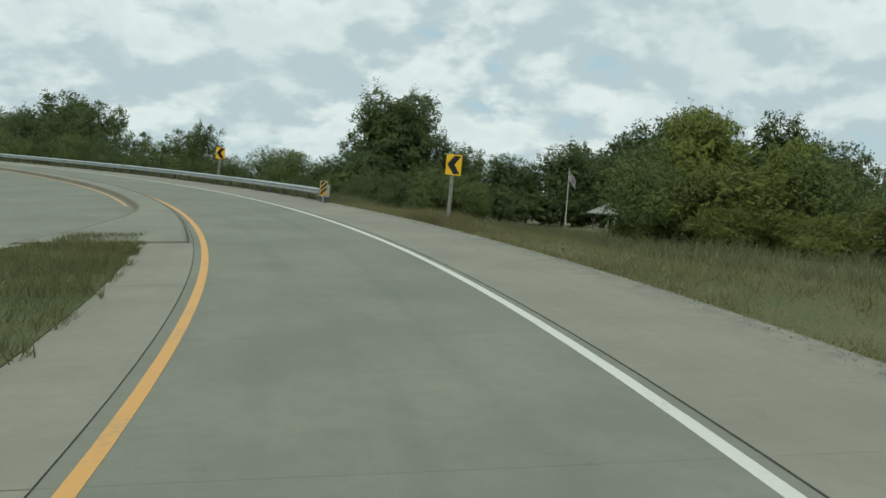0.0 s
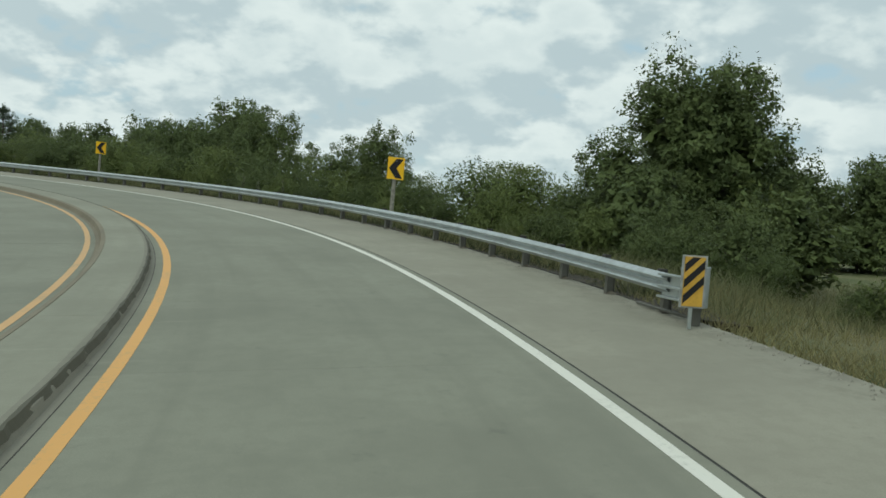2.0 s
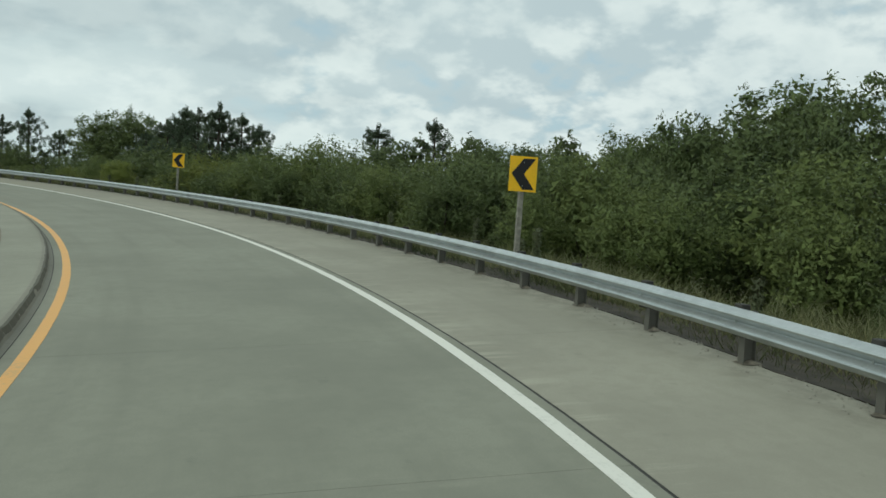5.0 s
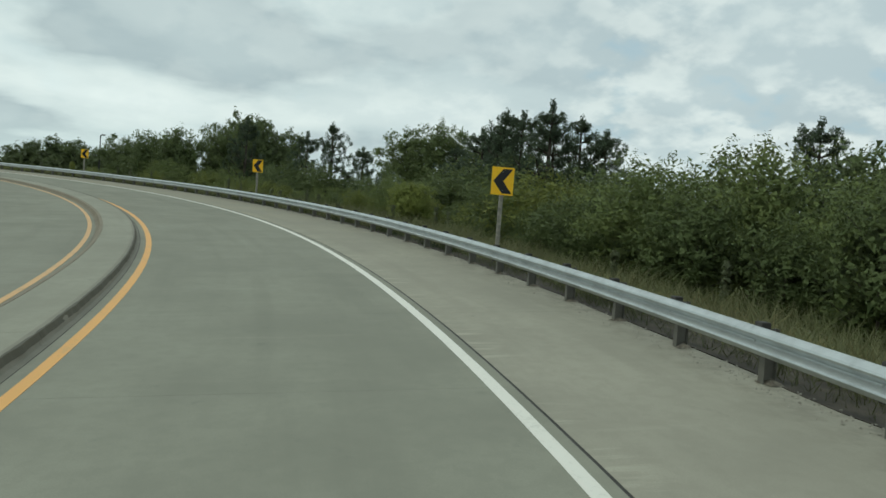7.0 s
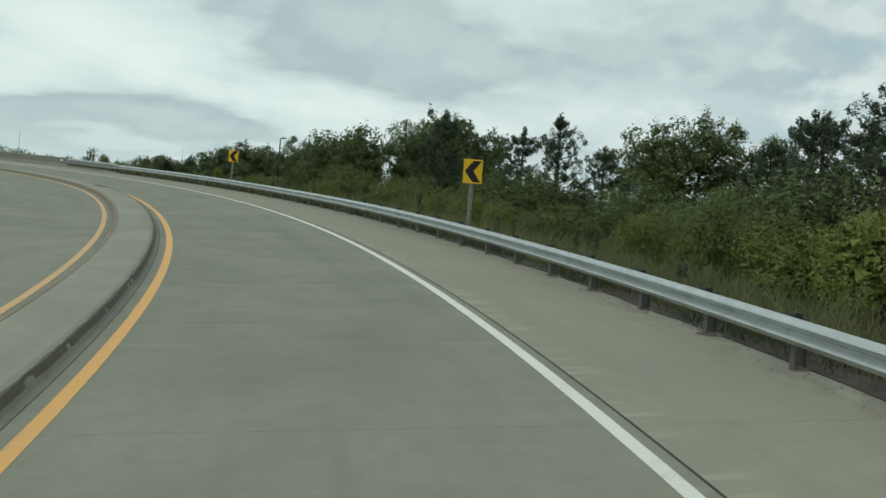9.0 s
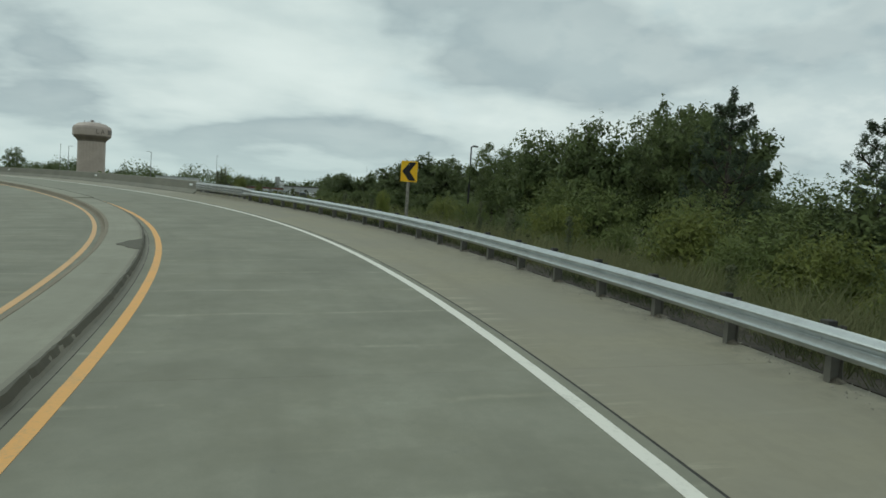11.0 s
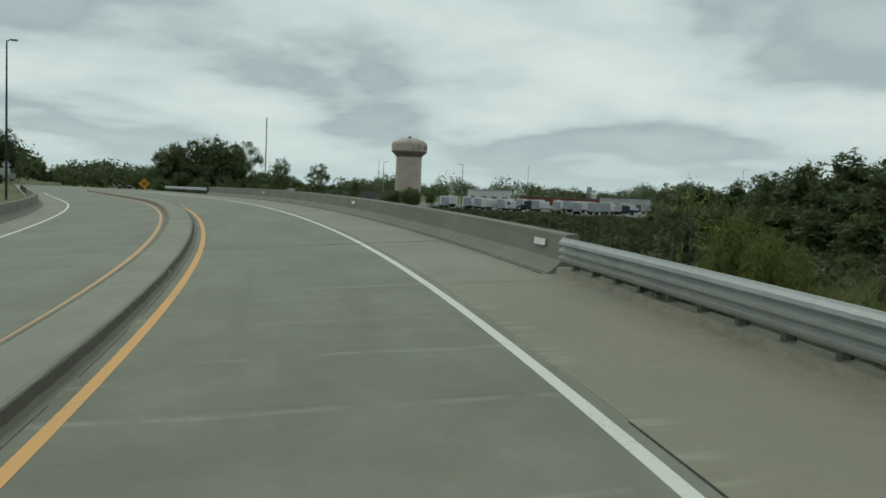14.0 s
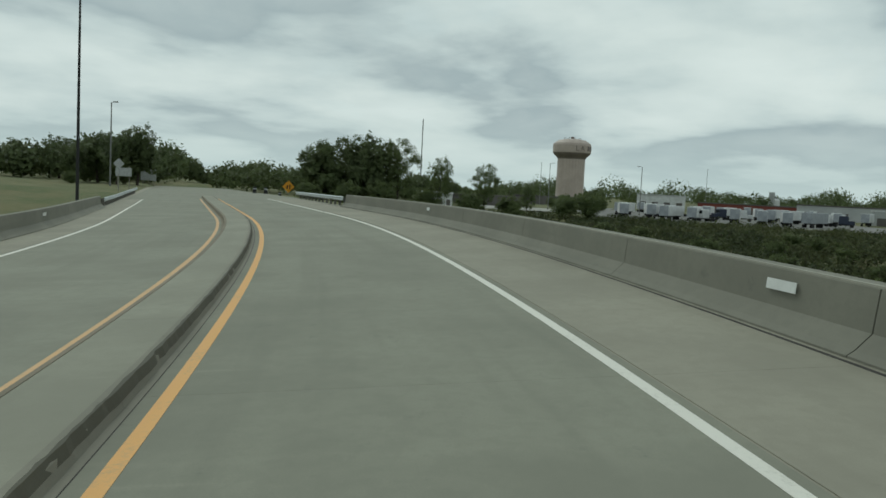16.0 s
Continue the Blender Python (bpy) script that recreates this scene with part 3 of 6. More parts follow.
def frame_at(s, l, dz=0.0, turn=0.0):
    p = road(s, l, dz)
    return pose(*map(float, p), 0, 0, heading(s) + turn)


bm = post_mesh()
post_me = bpy.data.meshes.new("post")
bm.to_mesh(post_me)
bm.free()
post_me.materials.append(M_POSTSTEEL)
bm = bm_box((0.115, 0.15, 0.37), (0, 0, 0), 0.008)
block_me = bpy.data.meshes.new("blockout")
bm.to_mesh(block_me)
bm.free()
block_me.materials.append(M_BLOCK)
bm = bmesh.new()
bmesh.ops.create_cone(bm, cap_ends=True, segments=8, radius1=0.022, radius2=0.014, depth=0.02, matrix=Matrix.Rotation(radians(-90), 4, "Y"))
bolt_me = bpy.data.meshes.new("bolt")
bm.to_mesh(bolt_me)
bm.free()
bolt_me.materials.append(M_STEEL)
rng = random.Random(4)
# dirt and dead leaves gathered round each post
bm = bmesh.new()
top = bm.verts.new((0, 0, 0.05))
rim = [bm.verts.new((0.16 * rng.uniform(0.6, 1.25) * math.cos(k * math.tau / 11), 0.16 * rng.uniform(0.6, 1.25) * math.sin(k * math.tau / 11), -0.004)) for k in range(11)]
for k in range(11):
    bm.faces.new((rim[k], rim[(k + 1) % 11], top))
bm.faces.new(rim[::-1])
bmesh.ops.recalc_face_normals(bm, faces=bm.faces)
dirt_me = bpy.data.meshes.new("dirt_patch")
bm.to_mesh(dirt_me)
bm.free()
M_DIRT = solid("dark_leaf_dirt", (0.16, 0.14, 0.105), 0.95, 0, 9.0, 0.5, bump=0.8)
dirt_me.materials.append(M_DIRT)
s = RAIL_S0 + 0.4
while s < 201.2:
    lean = rng.uniform(-1.5, 1.5)
    p = child(new("post", post_me), guard)
    p.matrix_world = frame_at(s, L_RAIL + 0.175, 0.0, rng.uniform(-4, 4)) @ pose(0, 0, 0, lean, rng.uniform(-1.5, 1.5), 90)
    b = child(new("blockout", block_me), guard)
    b.matrix_world = frame_at(s, L_RAIL + 0.066, float(rail_z(s)) + 0.168 + rng.uniform(-0.01, 0.01), 0)
    d = child(new("dirt_patch", dirt_me), guard)
    d.matrix_world = frame_at(s, L_RAIL + 0.22, 0.006, rng.uniform(0, 360)) @ Matrix.Diagonal((rng.uniform(0.7, 1.3), rng.uniform(0.7, 1.3), 1, 1))
    k = child(new("bolt", bolt_me), guard)
    k.matrix_world = frame_at(s, L_RAIL - 0.012, float(rail_z(s)) + 0.155, 0)
    s += 1.905 if s < 189.7 else 0.98
# soil and dead leaves under the rail
M_SOIL = solid("brown_soil", (0.062, 0.052, 0.037), 0.95, 0, 3.0, 0.45, bump=0.8)
soil = tagged(new("trim"), "strip of bare brown soil and dead leaves under the guardrail", "soil", kind="structure")
a = 40.0
while a < 200:
    b = min(a + 15.5, 200.0)
    child(sweep("soil_strip", a, b, 0.8, [((lambda s: 3.215 - 0.10 * np.clip(np.sin(s * 1.7) * np.sin(s * 0.63 + 1) + 0.3 * np.sin(s * 5.1), 0, 1)), 0.008), ((lambda s: 3.6 + 0 * s), -0.03), ((lambda s: 4.5 + 0.25 * np.sin(s * 0.9)), -0.13), (4.5, -0.4), (3.3, -0.4)], M_SOIL), soil)
    a = b
# blunt impact head at the start of the rail
head = child(new("end_terminal"), guard, "galvanised impact head with feeder channel")
head.matrix_world = frame_at(RAIL_S0, L_RAIL, 0.0)
part("feeder", bm_box((0.16, 0.95, 0.035), (-0.04, -0.25, 0.655), 0.004, bm_box((0.16, 0.95, 0.035), (-0.04, -0.25, 0.475), 0.004, bm_box((0.16, 0.95, 0.035), (-0.04, -0.25, 0.315), 0.004))), M_STEEL, head)
part("feeder_web", bm_box((0.05, 0.9, 0.30), (-0.01, -0.25, 0.485), 0.004), M_STEEL, head)
part("impact_plate", bm_box((0.42, 0.04, 0.60), (-0.06, -0.78, 0.55), 0.01, bm_box((0.36, 0.14, 0.04), (-0.06, -0.70, 0.80))), M_STEEL, head)
part("strut", bm_tube([(0.1, -0.6, 0.06), (0.1, 1.2, 0.10)], [0.03, 0.03], 6), M_POSTSTEEL, head)
part("end_post", bm_box((0.15, 0.12, 0.55), (0.05, -0.62, 0.2), 0.006), M_POSTSTEEL, head)
# striped panel in front of the head
mark = thing("object_marker", frame_at(RAIL_S0 - 0.98, L_RAIL - 0.24, 0.10, -8), "yellow panel with black diagonal stripes at the guardrail end", "marker sign")
part("board", bm_box((0.30, 0.012, 0.70), (0, 0, 0.60), 0.004), M_SIGNMARK, mark)
part("white_edge", bm_box((0.375, 0.006, 0.745), (0, 0.012, 0.60), 0.002), M_SIGNBACK, mark)
for z in (-0.20, 0.02):
    part("stripe", bm_prism([(-0.145, z - 0.12), (0.145, z + 0.17), (0.145, z + 0.29), (-0.145, z)], 0.004, m=Matrix.Translation((0, -0.0105, 0.60))), M_SIGNK, mark)
part("stripe", bm_prism([(-0.145, 0.24 - 0.12), (0.08, 0.345), (-0.04, 0.345), (-0.145, 0.24)], 0.004, m=Matrix.Translation((0, -0.0105, 0.60))), M_SIGNK, mark)
part("stake", bm_box((0.05, 0.03, 0.75), (0, 0.035, 0.30), 0.004), M_STEEL, mark)

# low curb that tapers away from the parapet's foot behind the beam
taper = (lambda s: np.clip((s - 190.2) / 2.5, 0.05, 1))
child(sweep("curb", 190.2, 201.6, 0.7, [(2.88, 0.004), ((lambda s: 2.92 + 0 * s), (lambda s: 0.14 * taper(s))), ((lambda s: 3.17 + 0 * s), (lambda s: 0.15 * taper(s))), (3.17, -0.2), (2.88, -0.2)], M_SHOULDER), shoulder)

# ---- bridge ----
M_PATCH = concrete("joint_patch_concrete", (0.275, 0.268, 0.212), 0.3, amount=0.4)
M_LITEDGE = concrete("parapet_lit_edge_concrete", (0.32, 0.31, 0.255), 0.3, amount=0.3)
M_JOINTPALE = solid("dusty_joint_sealer", (0.085, 0.082, 0.07), 0.9)
bridge = tagged(new("bridge"), "concrete bridge deck with safety-shape parapets", "bridge", kind="structure")
child(sweep("deck", B_START, B_END, 2.5, slab(-14.3, 3.45, -0.165, 0.95), M_PARAPET), bridge)


def parapet(l_face, out, s0, s1):
    o = out
    sec = [(l_face - o * 0.22, -0.16), (l_face - o * 0.22, 0.03), (l_face - o * 0.12, 0.09), (l_face + o * 0.08, 0.27), (l_face + o * 0.14, 0.78), (l_face + o * 0.16, 0.815), (l_face + o * 0.42, 0.815), (l_face + o * 0.45, 0.78), (l_face + o * 0.45, -0.9)]
    a = s0
    # thin strip in a paler colour paints the lit top edge of the parapet
    child(sweep("parapet_cap", s0, s1, 1.25, [(l_face + o * 0.15, 0.79), (l_face + o * 0.155, 0.822), (l_face + o * 0.20, 0.824), (l_face + o * 0.21, 0.812)], M_LITEDGE), bridge)
    while a < s1 - 0.5:
        b = min(a + (8.6 if a == s0 else 7.6), s1)
        child(sweep("parapet", a + 0.012, b - 0.012, 1.25, sec if o < 0 else sec, M_PARAPET), bridge)
        a = b


parapet(2.95, 1, B_START - 0.4, B_END - 4.6)
parapet(-13.6, -1, B_START - 0.4, B_END + 1)
for s, w_ in ((203.0, 0.72), (227.3, 0.72), (254.0, 0.5)):
    r = child(mesh_ob("reflector", *(lambda b: (b[0], b[1]))(([(-0.006, -w_ / 2, 0.0), (-0.006, w_ / 2, 0.0), (-0.006, w_ / 2, 0.15), (-0.006, -w_ / 2, 0.15), (0.006, -w_ / 2, 0.0), (0.006, w_ / 2, 0.0), (0.006, w_ / 2, 0.15), (0.006, -w_ / 2, 0.15)], [(0, 1, 2, 3), (7, 6, 5, 4), (0, 3, 7, 4), (1, 5, 6, 2), (3, 2, 6, 7), (0, 4, 5, 1)])), M_REFLECT), bridge, "white reflective plate")
    r.matrix_world = frame_at(s, 3.012, 0.50) @ pose(0, 0, 0, 0, 6, 0)
for s in (228.0, 256.0):
    r = child(new("reflector", bpy.data.objects["reflector"].data), bridge)
    r.matrix_world = frame_at(s, -13.69, 0.50) @ pose(0, 0, 0, 0, -6, 180)
child(sweep("joint", B_START - 0.3, B_END, 0.9, slab(2.60, 2.655, 0.005, 0.02), M_JOINT), bridge)
# deck joints at both ends
child(sweep("deck_joint", 200.75, 201.05, 0.1, slab(-2.4, 2.6, 0.004, 0.02), M_PATCH), bridge, "pale patched deck joint")
child(sweep("deck_joint", 210.0, 210.35, 0.1, slab(-4.9, -1.2, 0.004, 0.02), M_PATCH), bridge, "pale patched deck joint")
child(sweep("deck_joint_seal", 210.19, 210.21, 0.03, slab(-4.9, 2.6, 0.007, 0.02), M_JOINTPALE), bridge)
for s in (B_START + 18, B_START + 38, B_START + 58):
    p = road(s, -5.3, 0)
    g0 = gz(p[0], p[1])
    pier = part("pier", bm_box((15.0, 0.9, float(p[2]) - 1.0 - g0 + 0.4), (0, 0, (float(p[2]) - 1.0 - g0 - 0.4) / 2), 0.05), M_PARAPET, bridge)
    pier.matrix_world = pose(p[0], p[1], g0, 0, 0, heading(s))


# rails past the bridge
def short_rail(s0, s1, l, side, label):
    g = tagged(new("guardrail"), label, "guardrail")
    sec = [(l - side * d, 0.40 + h) for d, h in W_SECTION] + [(l - side * d + side * 0.004, 0.40 + h) for d, h in reversed(W_SECTION)]
    a = s0
    while a < s1 - 0.2:
        b = min(a + 3.81, s1)
        child(sweep("beam", a, b + 0.06, 0.98, sec, M_STEEL), g)
        a = b
    s = s0 + 0.6
    while s < s1:
        p = child(new("post", post_me), g)
        p.matrix_world = frame_at(s, l + side * 0.22, 0, 90)
        s += 1.905
    return g


short_rail(B_END - 5.0, B_END + 20, 2.86, 1, "short galvanised guardrail beyond the bridge parapet")
short_rail(B_END + 0.6, B_END + 46, -13.5, -1, "short galvanised guardrail at the end of the far parapet")


# ---- chevron signs ----
def chevron_sign(label):
    t = thing("chevron_sign", Matrix(), label, "road sign", "chevron signs round the curve")
    part("post", bm_box((0.105, 0.14, 3.4), (0, 0.09, 0.78), 0.008), M_WOOD, t, "grey weathered wooden post")
    b = part("panel", bm_box((0.61, 0.006, 0.76), (0, 0, 2.11), 0.002), M_SIGNY, t, "yellow panel with a black chevron")
    part("panel_back", bm_box((0.60, 0.004, 0.75), (0, 0.008, 2.11)), M_SIGNBACK, t)
    for sgn in (1, -1):
        part("chevron", bm_prism([(-0.255, 2.11), (0.02, 2.11), (0.262, 2.11 + sgn * 0.335), (0.0, 2.11 + sgn * 0.335)], 0.003, m=Matrix.Translation((0, -0.007, 0))), M_SIGNK, b)
    for z in (1.86, 2.36):
        bm = bmesh.new()
        bmesh.ops.create_cone(bm, cap_ends=True, segments=6, radius1=0.012, radius2=0.008, depth=0.012, matrix=Matrix.Translation((0.0, -0.008, z)) @ Matrix.Rotation(radians(90), 4, "X"))
        part("bolt", bm, M_STEEL, b)
    return t


first_sign = None
for s, l, turn, lean in ((28.7, 4.35, -2, 1.5), (56.0, 3.3, -5, 1.0), (84.8, 4.15, -16, 0.5), (114.4, 4.3, -16, 0.3), (142.3, 4.3, -12, -0.5), (172.2, 4.07, -14, 0.4)):
    m = frame_at(s, l, -0.02, turn) @ pose(0, 0, 0, 0, lean, 0)
    if first_sign is None:
        first_sign = chevron_sign("yellow chevron sign with black arrow on a grey wooden post")
        first_sign.matrix_world = m
    else:
        copy_thing(first_sign, m)


# ---- plants ----
def leaf_cloud(rng, centres, spread, count, size, slim=0.62, order=0.75, core=None, order_of=None):
    """Leaf triangles round clump centres, turned outward: vertices, faces and outward directions."""
    c = centres[rng.integers(0, len(centres), count) if order_of is None else order_of]
    off = rng.normal(0, 1, (count, 3))
    off *= (np.minimum(np.linalg.norm(off, axis=1), 1.9) / np.linalg.norm(off, axis=1))[:, None]
    p = c + off * spread
    nrm = off * order + rng.normal(0, 0.55, (count, 3)) + [0, 0, 0.45]
    nrm /= np.linalg.norm(nrm, axis=1)[:, None]
    a = rng.normal(0, 1, (count, 3))
    a -= (a * nrm).sum(1)[:, None] * nrm
    a /= np.linalg.norm(a, axis=1)[:, None]
    b = np.cross(nrm, a)
    sz = size * rng.uniform(0.6, 1.4, (count, 1))
    a, b = a * sz, b * sz * slim
    v = np.stack([p - a * 0.45 - b * 0.5, p - a * 0.45 + b * 0.5, p + a * 0.65], 1).reshape(-1, 3)
    puff = off * 0.45 + [0, 0, 0.55]
    if core is not None:
        out = p - core
        puff += 1.1 * out / np.maximum(np.linalg.norm(out, axis=1), 1e-6)[:, None]
    puff += rng.normal(0, 0.18, (count, 3))
    puff /= np.linalg.norm(puff, axis=1)[:, None]
    return v, np.arange(count * 3).reshape(-1, 3), np.repeat(puff, 3, axis=0)


def quads(name, v, f, mat, puff=None):
    me = bpy.data.meshes.new(name)
    me.vertices.add(len(v))
    me.vertices.foreach_set("co", np.ascontiguousarray(v, np.float32).ravel())
    me.loops.add(f.size)
    me.loops.foreach_set("vertex_index", f.astype(np.int32).ravel())
    me.polygons.add(len(f))
    me.polygons.foreach_set("loop_start", np.arange(0, f.size, f.shape[1], dtype=np.int32))
    me.update(calc_edges=True)
    if puff is None:
        puff = np.tile([0.0, 0.0, 1.0], (len(v), 1))
    me.attributes.new("puff", "FLOAT_VECTOR", "POINT").data.foreach_set("vector", np.ascontiguousarray(puff, np.float32).ravel())
    me.materials.append(mat)
    return me


def limbs(rng, h, spread, trunk_r, n_limbs, low):
    """A tapered trunk that forks into limbs, and the limb tips."""
    bm = bmesh.new()
    tips = []
    top = Vector((rng.uniform(-0.04, 0.04) * h, rng.uniform(-0.04, 0.04) * h, h * 0.82))
    mid = Vector((rng.uniform(-0.03, 0.03) * h, rng.uniform(-0.03, 0.03) * h, h * 0.42))
    bm_tube([(0, 0, -0.4), (0, 0, 0.15), mid, top], [trunk_r * 1.25, trunk_r, trunk_r * 0.7, trunk_r * 0.12], 7, bm)
    for i in range(n_limbs):
        f = low + (0.85 - low) * (i + rng.uniform(0, 0.8)) / n_limbs
        p0 = Vector((0, 0, 0.15)).lerp(mid, min(1, f / 0.42)) if f < 0.42 else mid.lerp(top, (f - 0.42) / 0.43)
        az = i * 2.4 + rng.uniform(-0.5, 0.5)
        reach = spread * rng.uniform(0.65, 1.0) * (1.05 - 0.45 * f)
        p2 = p0 + Vector((math.cos(az) * reach, math.sin(az) * reach, reach * rng.uniform(0.35, 0.9)))
        p1 = p0.lerp(p2, 0.5) + Vector((0, 0, -0.06 * reach))
        r = trunk_r * 0.42 * (1.1 - f)
        bm_tube([p0, p1, p2], [r, r * 0.65, r * 0.2], 5, bm)
        tips += [p1.lerp(p2, 0.5), p2]
    tips.append(top)
    return bm, np.array([tuple(t) for t in tips])


def lobes(rng, h, w, low, count, square=False):
    """Clump centres on a crown of several uneven lobes between low*h and h."""
    out = []
    n_l = 24 if square else int(rng.integers(9, 13))
    z0, z1 = low * h, h
    for k in range(n_l):
        f = (k + rng.uniform(0.1, 0.9)) / n_l
        z = z0 + (z1 - z0) * (0.16 + 0.70 * f)
        wide = w * 0.5 * math.sqrt(max(0.30, 1 - (abs(2 * f - 0.95) / 1.2) ** 2))
        if square:
            wide = w * 0.5 * (1.08 - 0.22 * f)
            z = z0 + (z1 - z0) * (0.14 + 0.74 * f)
        az = k * 2.4 + rng.uniform(-0.6, 0.6)
        r = (w * 0.5) * (rng.uniform(0.32, 0.48) if square else rng.uniform(0.34, 0.56))
        d = max(0.0, wide - r * 0.75) * (rng.uniform(0.25, 1.0) if square else rng.uniform(0.6, 1.0))
        m = count // n_l
        q = rng.normal(0, 1, (m, 3))
        q /= np.linalg.norm(q, axis=1)[:, None]
        q *= r * rng.uniform(0.55, 1.0, (m, 1))
        q[:, 2] *= 0.9
        out.append(q + [math.cos(az) * d, math.sin(az) * d, z])
    out = np.concatenate(out)
    out[:, 2] = np.clip(out[:, 2], z0 * 0.7 + 0.12, h * 0.97)
    return out


def make_tree(name, seed, h, w, low, mat, label, category="tree", n_leaf=9000, leaf=0.26, clumps=200, trunk_r=None, n_limbs=9, spread=0.05, square=False, sprigs=0, inner=0.14, inner_k=2.8):
    rng = np.random.default_rng(seed)
    pr = random.Random(seed)
    t = thing(name, Matrix(), label, category)
    bm, tips = limbs(pr, h, w * 0.42, trunk_r or h * 0.02, n_limbs, max(low, 0.12))
    part("trunk", bm, M_BARK, t)
    c = np.concatenate([lobes(rng, h, w, low, clumps, square), tips])
    core = np.array([0, 0, h * 0.45])
    v, f, q = leaf_cloud(rng, c, np.array([1, 1, 0.7]) * spread * w, n_leaf, leaf, core=core)
    if inner:
        # larger leaves deeper in the crown
        v2, f2, q2 = leaf_cloud(rng, core + (c - core) * 0.68, 0.05 * w, int(n_leaf * inner), leaf * inner_k, core=core)
        v, f, q = np.concatenate([v, v2]), np.concatenate([f, f2 + len(v)]), np.concatenate([q, q2])
    if sprigs:
        # slender shoots above and outside the crown
        base = c[rng.choice(len(c), sprigs, p=np.clip(c[:, 2], 0.01, None) ** 2 / (np.clip(c[:, 2], 0.01, None) ** 2).sum())]
        out = base - core
        out = out / np.linalg.norm(out, axis=1)[:, None] * 0.55 + [0, 0, 0.75]
        along = rng.uniform(0.2, 1.0, (sprigs, 12, 1))
        k = (base[:, None] + out[:, None] * along * h * 0.065 * rng.uniform(0.6, 1.3, (sprigs, 1, 1))).reshape(-1, 3)
        v2, f2, q2 = leaf_cloud(rng, k, 0.022 * w, len(k) * 2, leaf * 0.7, core=core)
        v, f, q = np.concatenate([v, v2]), np.concatenate([f, f2 + len(v)]), np.concatenate([q, q2])
    child(new("crown", quads("crown", v, f, mat, q)), t)
    return t


def make_pine(seed, h, w, label):
    rng = np.random.default_rng(seed)
    pr = random.Random(seed)
    t = thing("pine_tree", Matrix(), label, "tree", "pines behind the ramp")
    bm = bmesh.new()
    bm_tube([(0, 0, -0.4), (0.05, 0, h * 0.5), (0, 0.05, h * 0.97)], [h * 0.022, h * 0.014, h * 0.003], 7, bm)
    tufts = []
    z = h * 0.18
    while z < h * 0.93:
        fr = (z / h - 0.18) / 0.75
        reach = w * 0.5 * (1.0 - 0.80 * fr ** 1.4) * pr.uniform(0.8, 1.15)
        for k in range(5):
            if pr.random() < 0.15:
                continue
            az = k * 1.257 + pr.uniform(-0.45, 0.45) + z * 2.0
            r_ = reach * pr.uniform(0.6, 1.1)
            out = Vector((math.cos(az), math.sin(az), 0))
            side = Vector((-out.y, out.x, 0))
            root = Vector((0, 0, z))
            elbow = root + out * r_ * 0.6 + Vector((0, 0, r_ * pr.uniform(0.12, 0.28)))
            tip = root + out * r_ + Vector((0, 0, r_ * pr.uniform(0.45, 0.75)))
            bm_tube([root, elbow, tip], [h * 0.005, h * 0.0035, h * 0.0015], 4, bm, False)
            tufts += [tip, root.lerp(elbow, 0.75) + Vector((0, 0, 0.1))]
            for sgn in (-1, 1):
                if r_ > 0.6:
                    twig = elbow + side * sgn * r_ * pr.uniform(0.22, 0.34) + out * r_ * pr.uniform(0.0, 0.25) + Vector((0, 0, r_ * pr.uniform(0.1, 0.28)))
                    bm_tube([elbow, twig], [h * 0.0025, h * 0.0012], 4, bm, False)
                    tufts.append(twig)
        z += h * pr.uniform(0.06, 0.085)
    for k in range(4):
        tufts.append(Vector((math.cos(k * 2.1) * 0.05 * k, math.sin(k * 2.1) * 0.05 * k, h * (0.972 - 0.026 * k))))
    part("trunk", bm, M_BARK, t)
    # upright tufts of needles with a crisp outline
    c = np.array([tuple(v) for v in tufts])
    q = rng.normal(0, 1, (len(c), 70, 3))
    q *= rng.uniform(0.2, 1.0, (len(c), 70, 1)) ** 0.5 / np.linalg.norm(q, axis=2)[:, :, None]
    q *= np.array([0.20, 0.20, 0.29]) * rng.uniform(0.75, 1.2, (len(c), 1, 1))
    pts = (c[:, None] + q).reshape(-1, 3)
    v, f, n_ = leaf_cloud(rng, pts, 0.02, 16000, 0.15, 0.30, 0.25, core=np.array([0, 0, h * 0.5]))
    child(new("crown", quads("crown", v, f, M_NEEDLE, n_)), t)
    return t


def place(src, x, y, height, base_h, width=1.0, turn=0.0, sink=0.1, label=""):
    """Copy a plant at a plan place, scaled to a height above the ground."""
    k = height / base_h
    m = pose(x, y, gz(x, y) - sink, 0, 0, turn) @ Matrix.Diagonal((k * width, k * width, k, 1))
    t = copy_thing(src, m)
    if label:
        t["label"] = label
    return t


STORE = []


def kinds(maker, n_, *args, **kw):
    out = []
    for i in range(n_):
        a_ = list(args)
        out.append(maker(a_[0], a_[1] + i, *a_[2:], **kw))
    STORE.extend(out)
    return out


TALL = kinds(make_tree, 3, "broadleaf_tree", 11, 10.0, 7.0, 0.12, M_LEAFD, "tall dark green broadleaf tree behind the verge", n_leaf=5800, leaf=0.25, clumps=300, n_limbs=12, sprigs=30)
FAR = kinds(make_tree, 3, "broadleaf_tree", 211, 10.0, 7.0, 0.06, M_LEAFF, "tall dark green broadleaf tree far off", n_leaf=3300, leaf=0.33, clumps=240, n_limbs=9, sprigs=20)
AIRY = kinds(make_tree, 2, "broadleaf_tree", 31, 9.0, 6.0, 0.30, M_LEAFD, "airy broadleaf tree with gaps in its crown", n_leaf=7500, leaf=0.18, clumps=120, n_limbs=14, sprigs=40, inner=0)
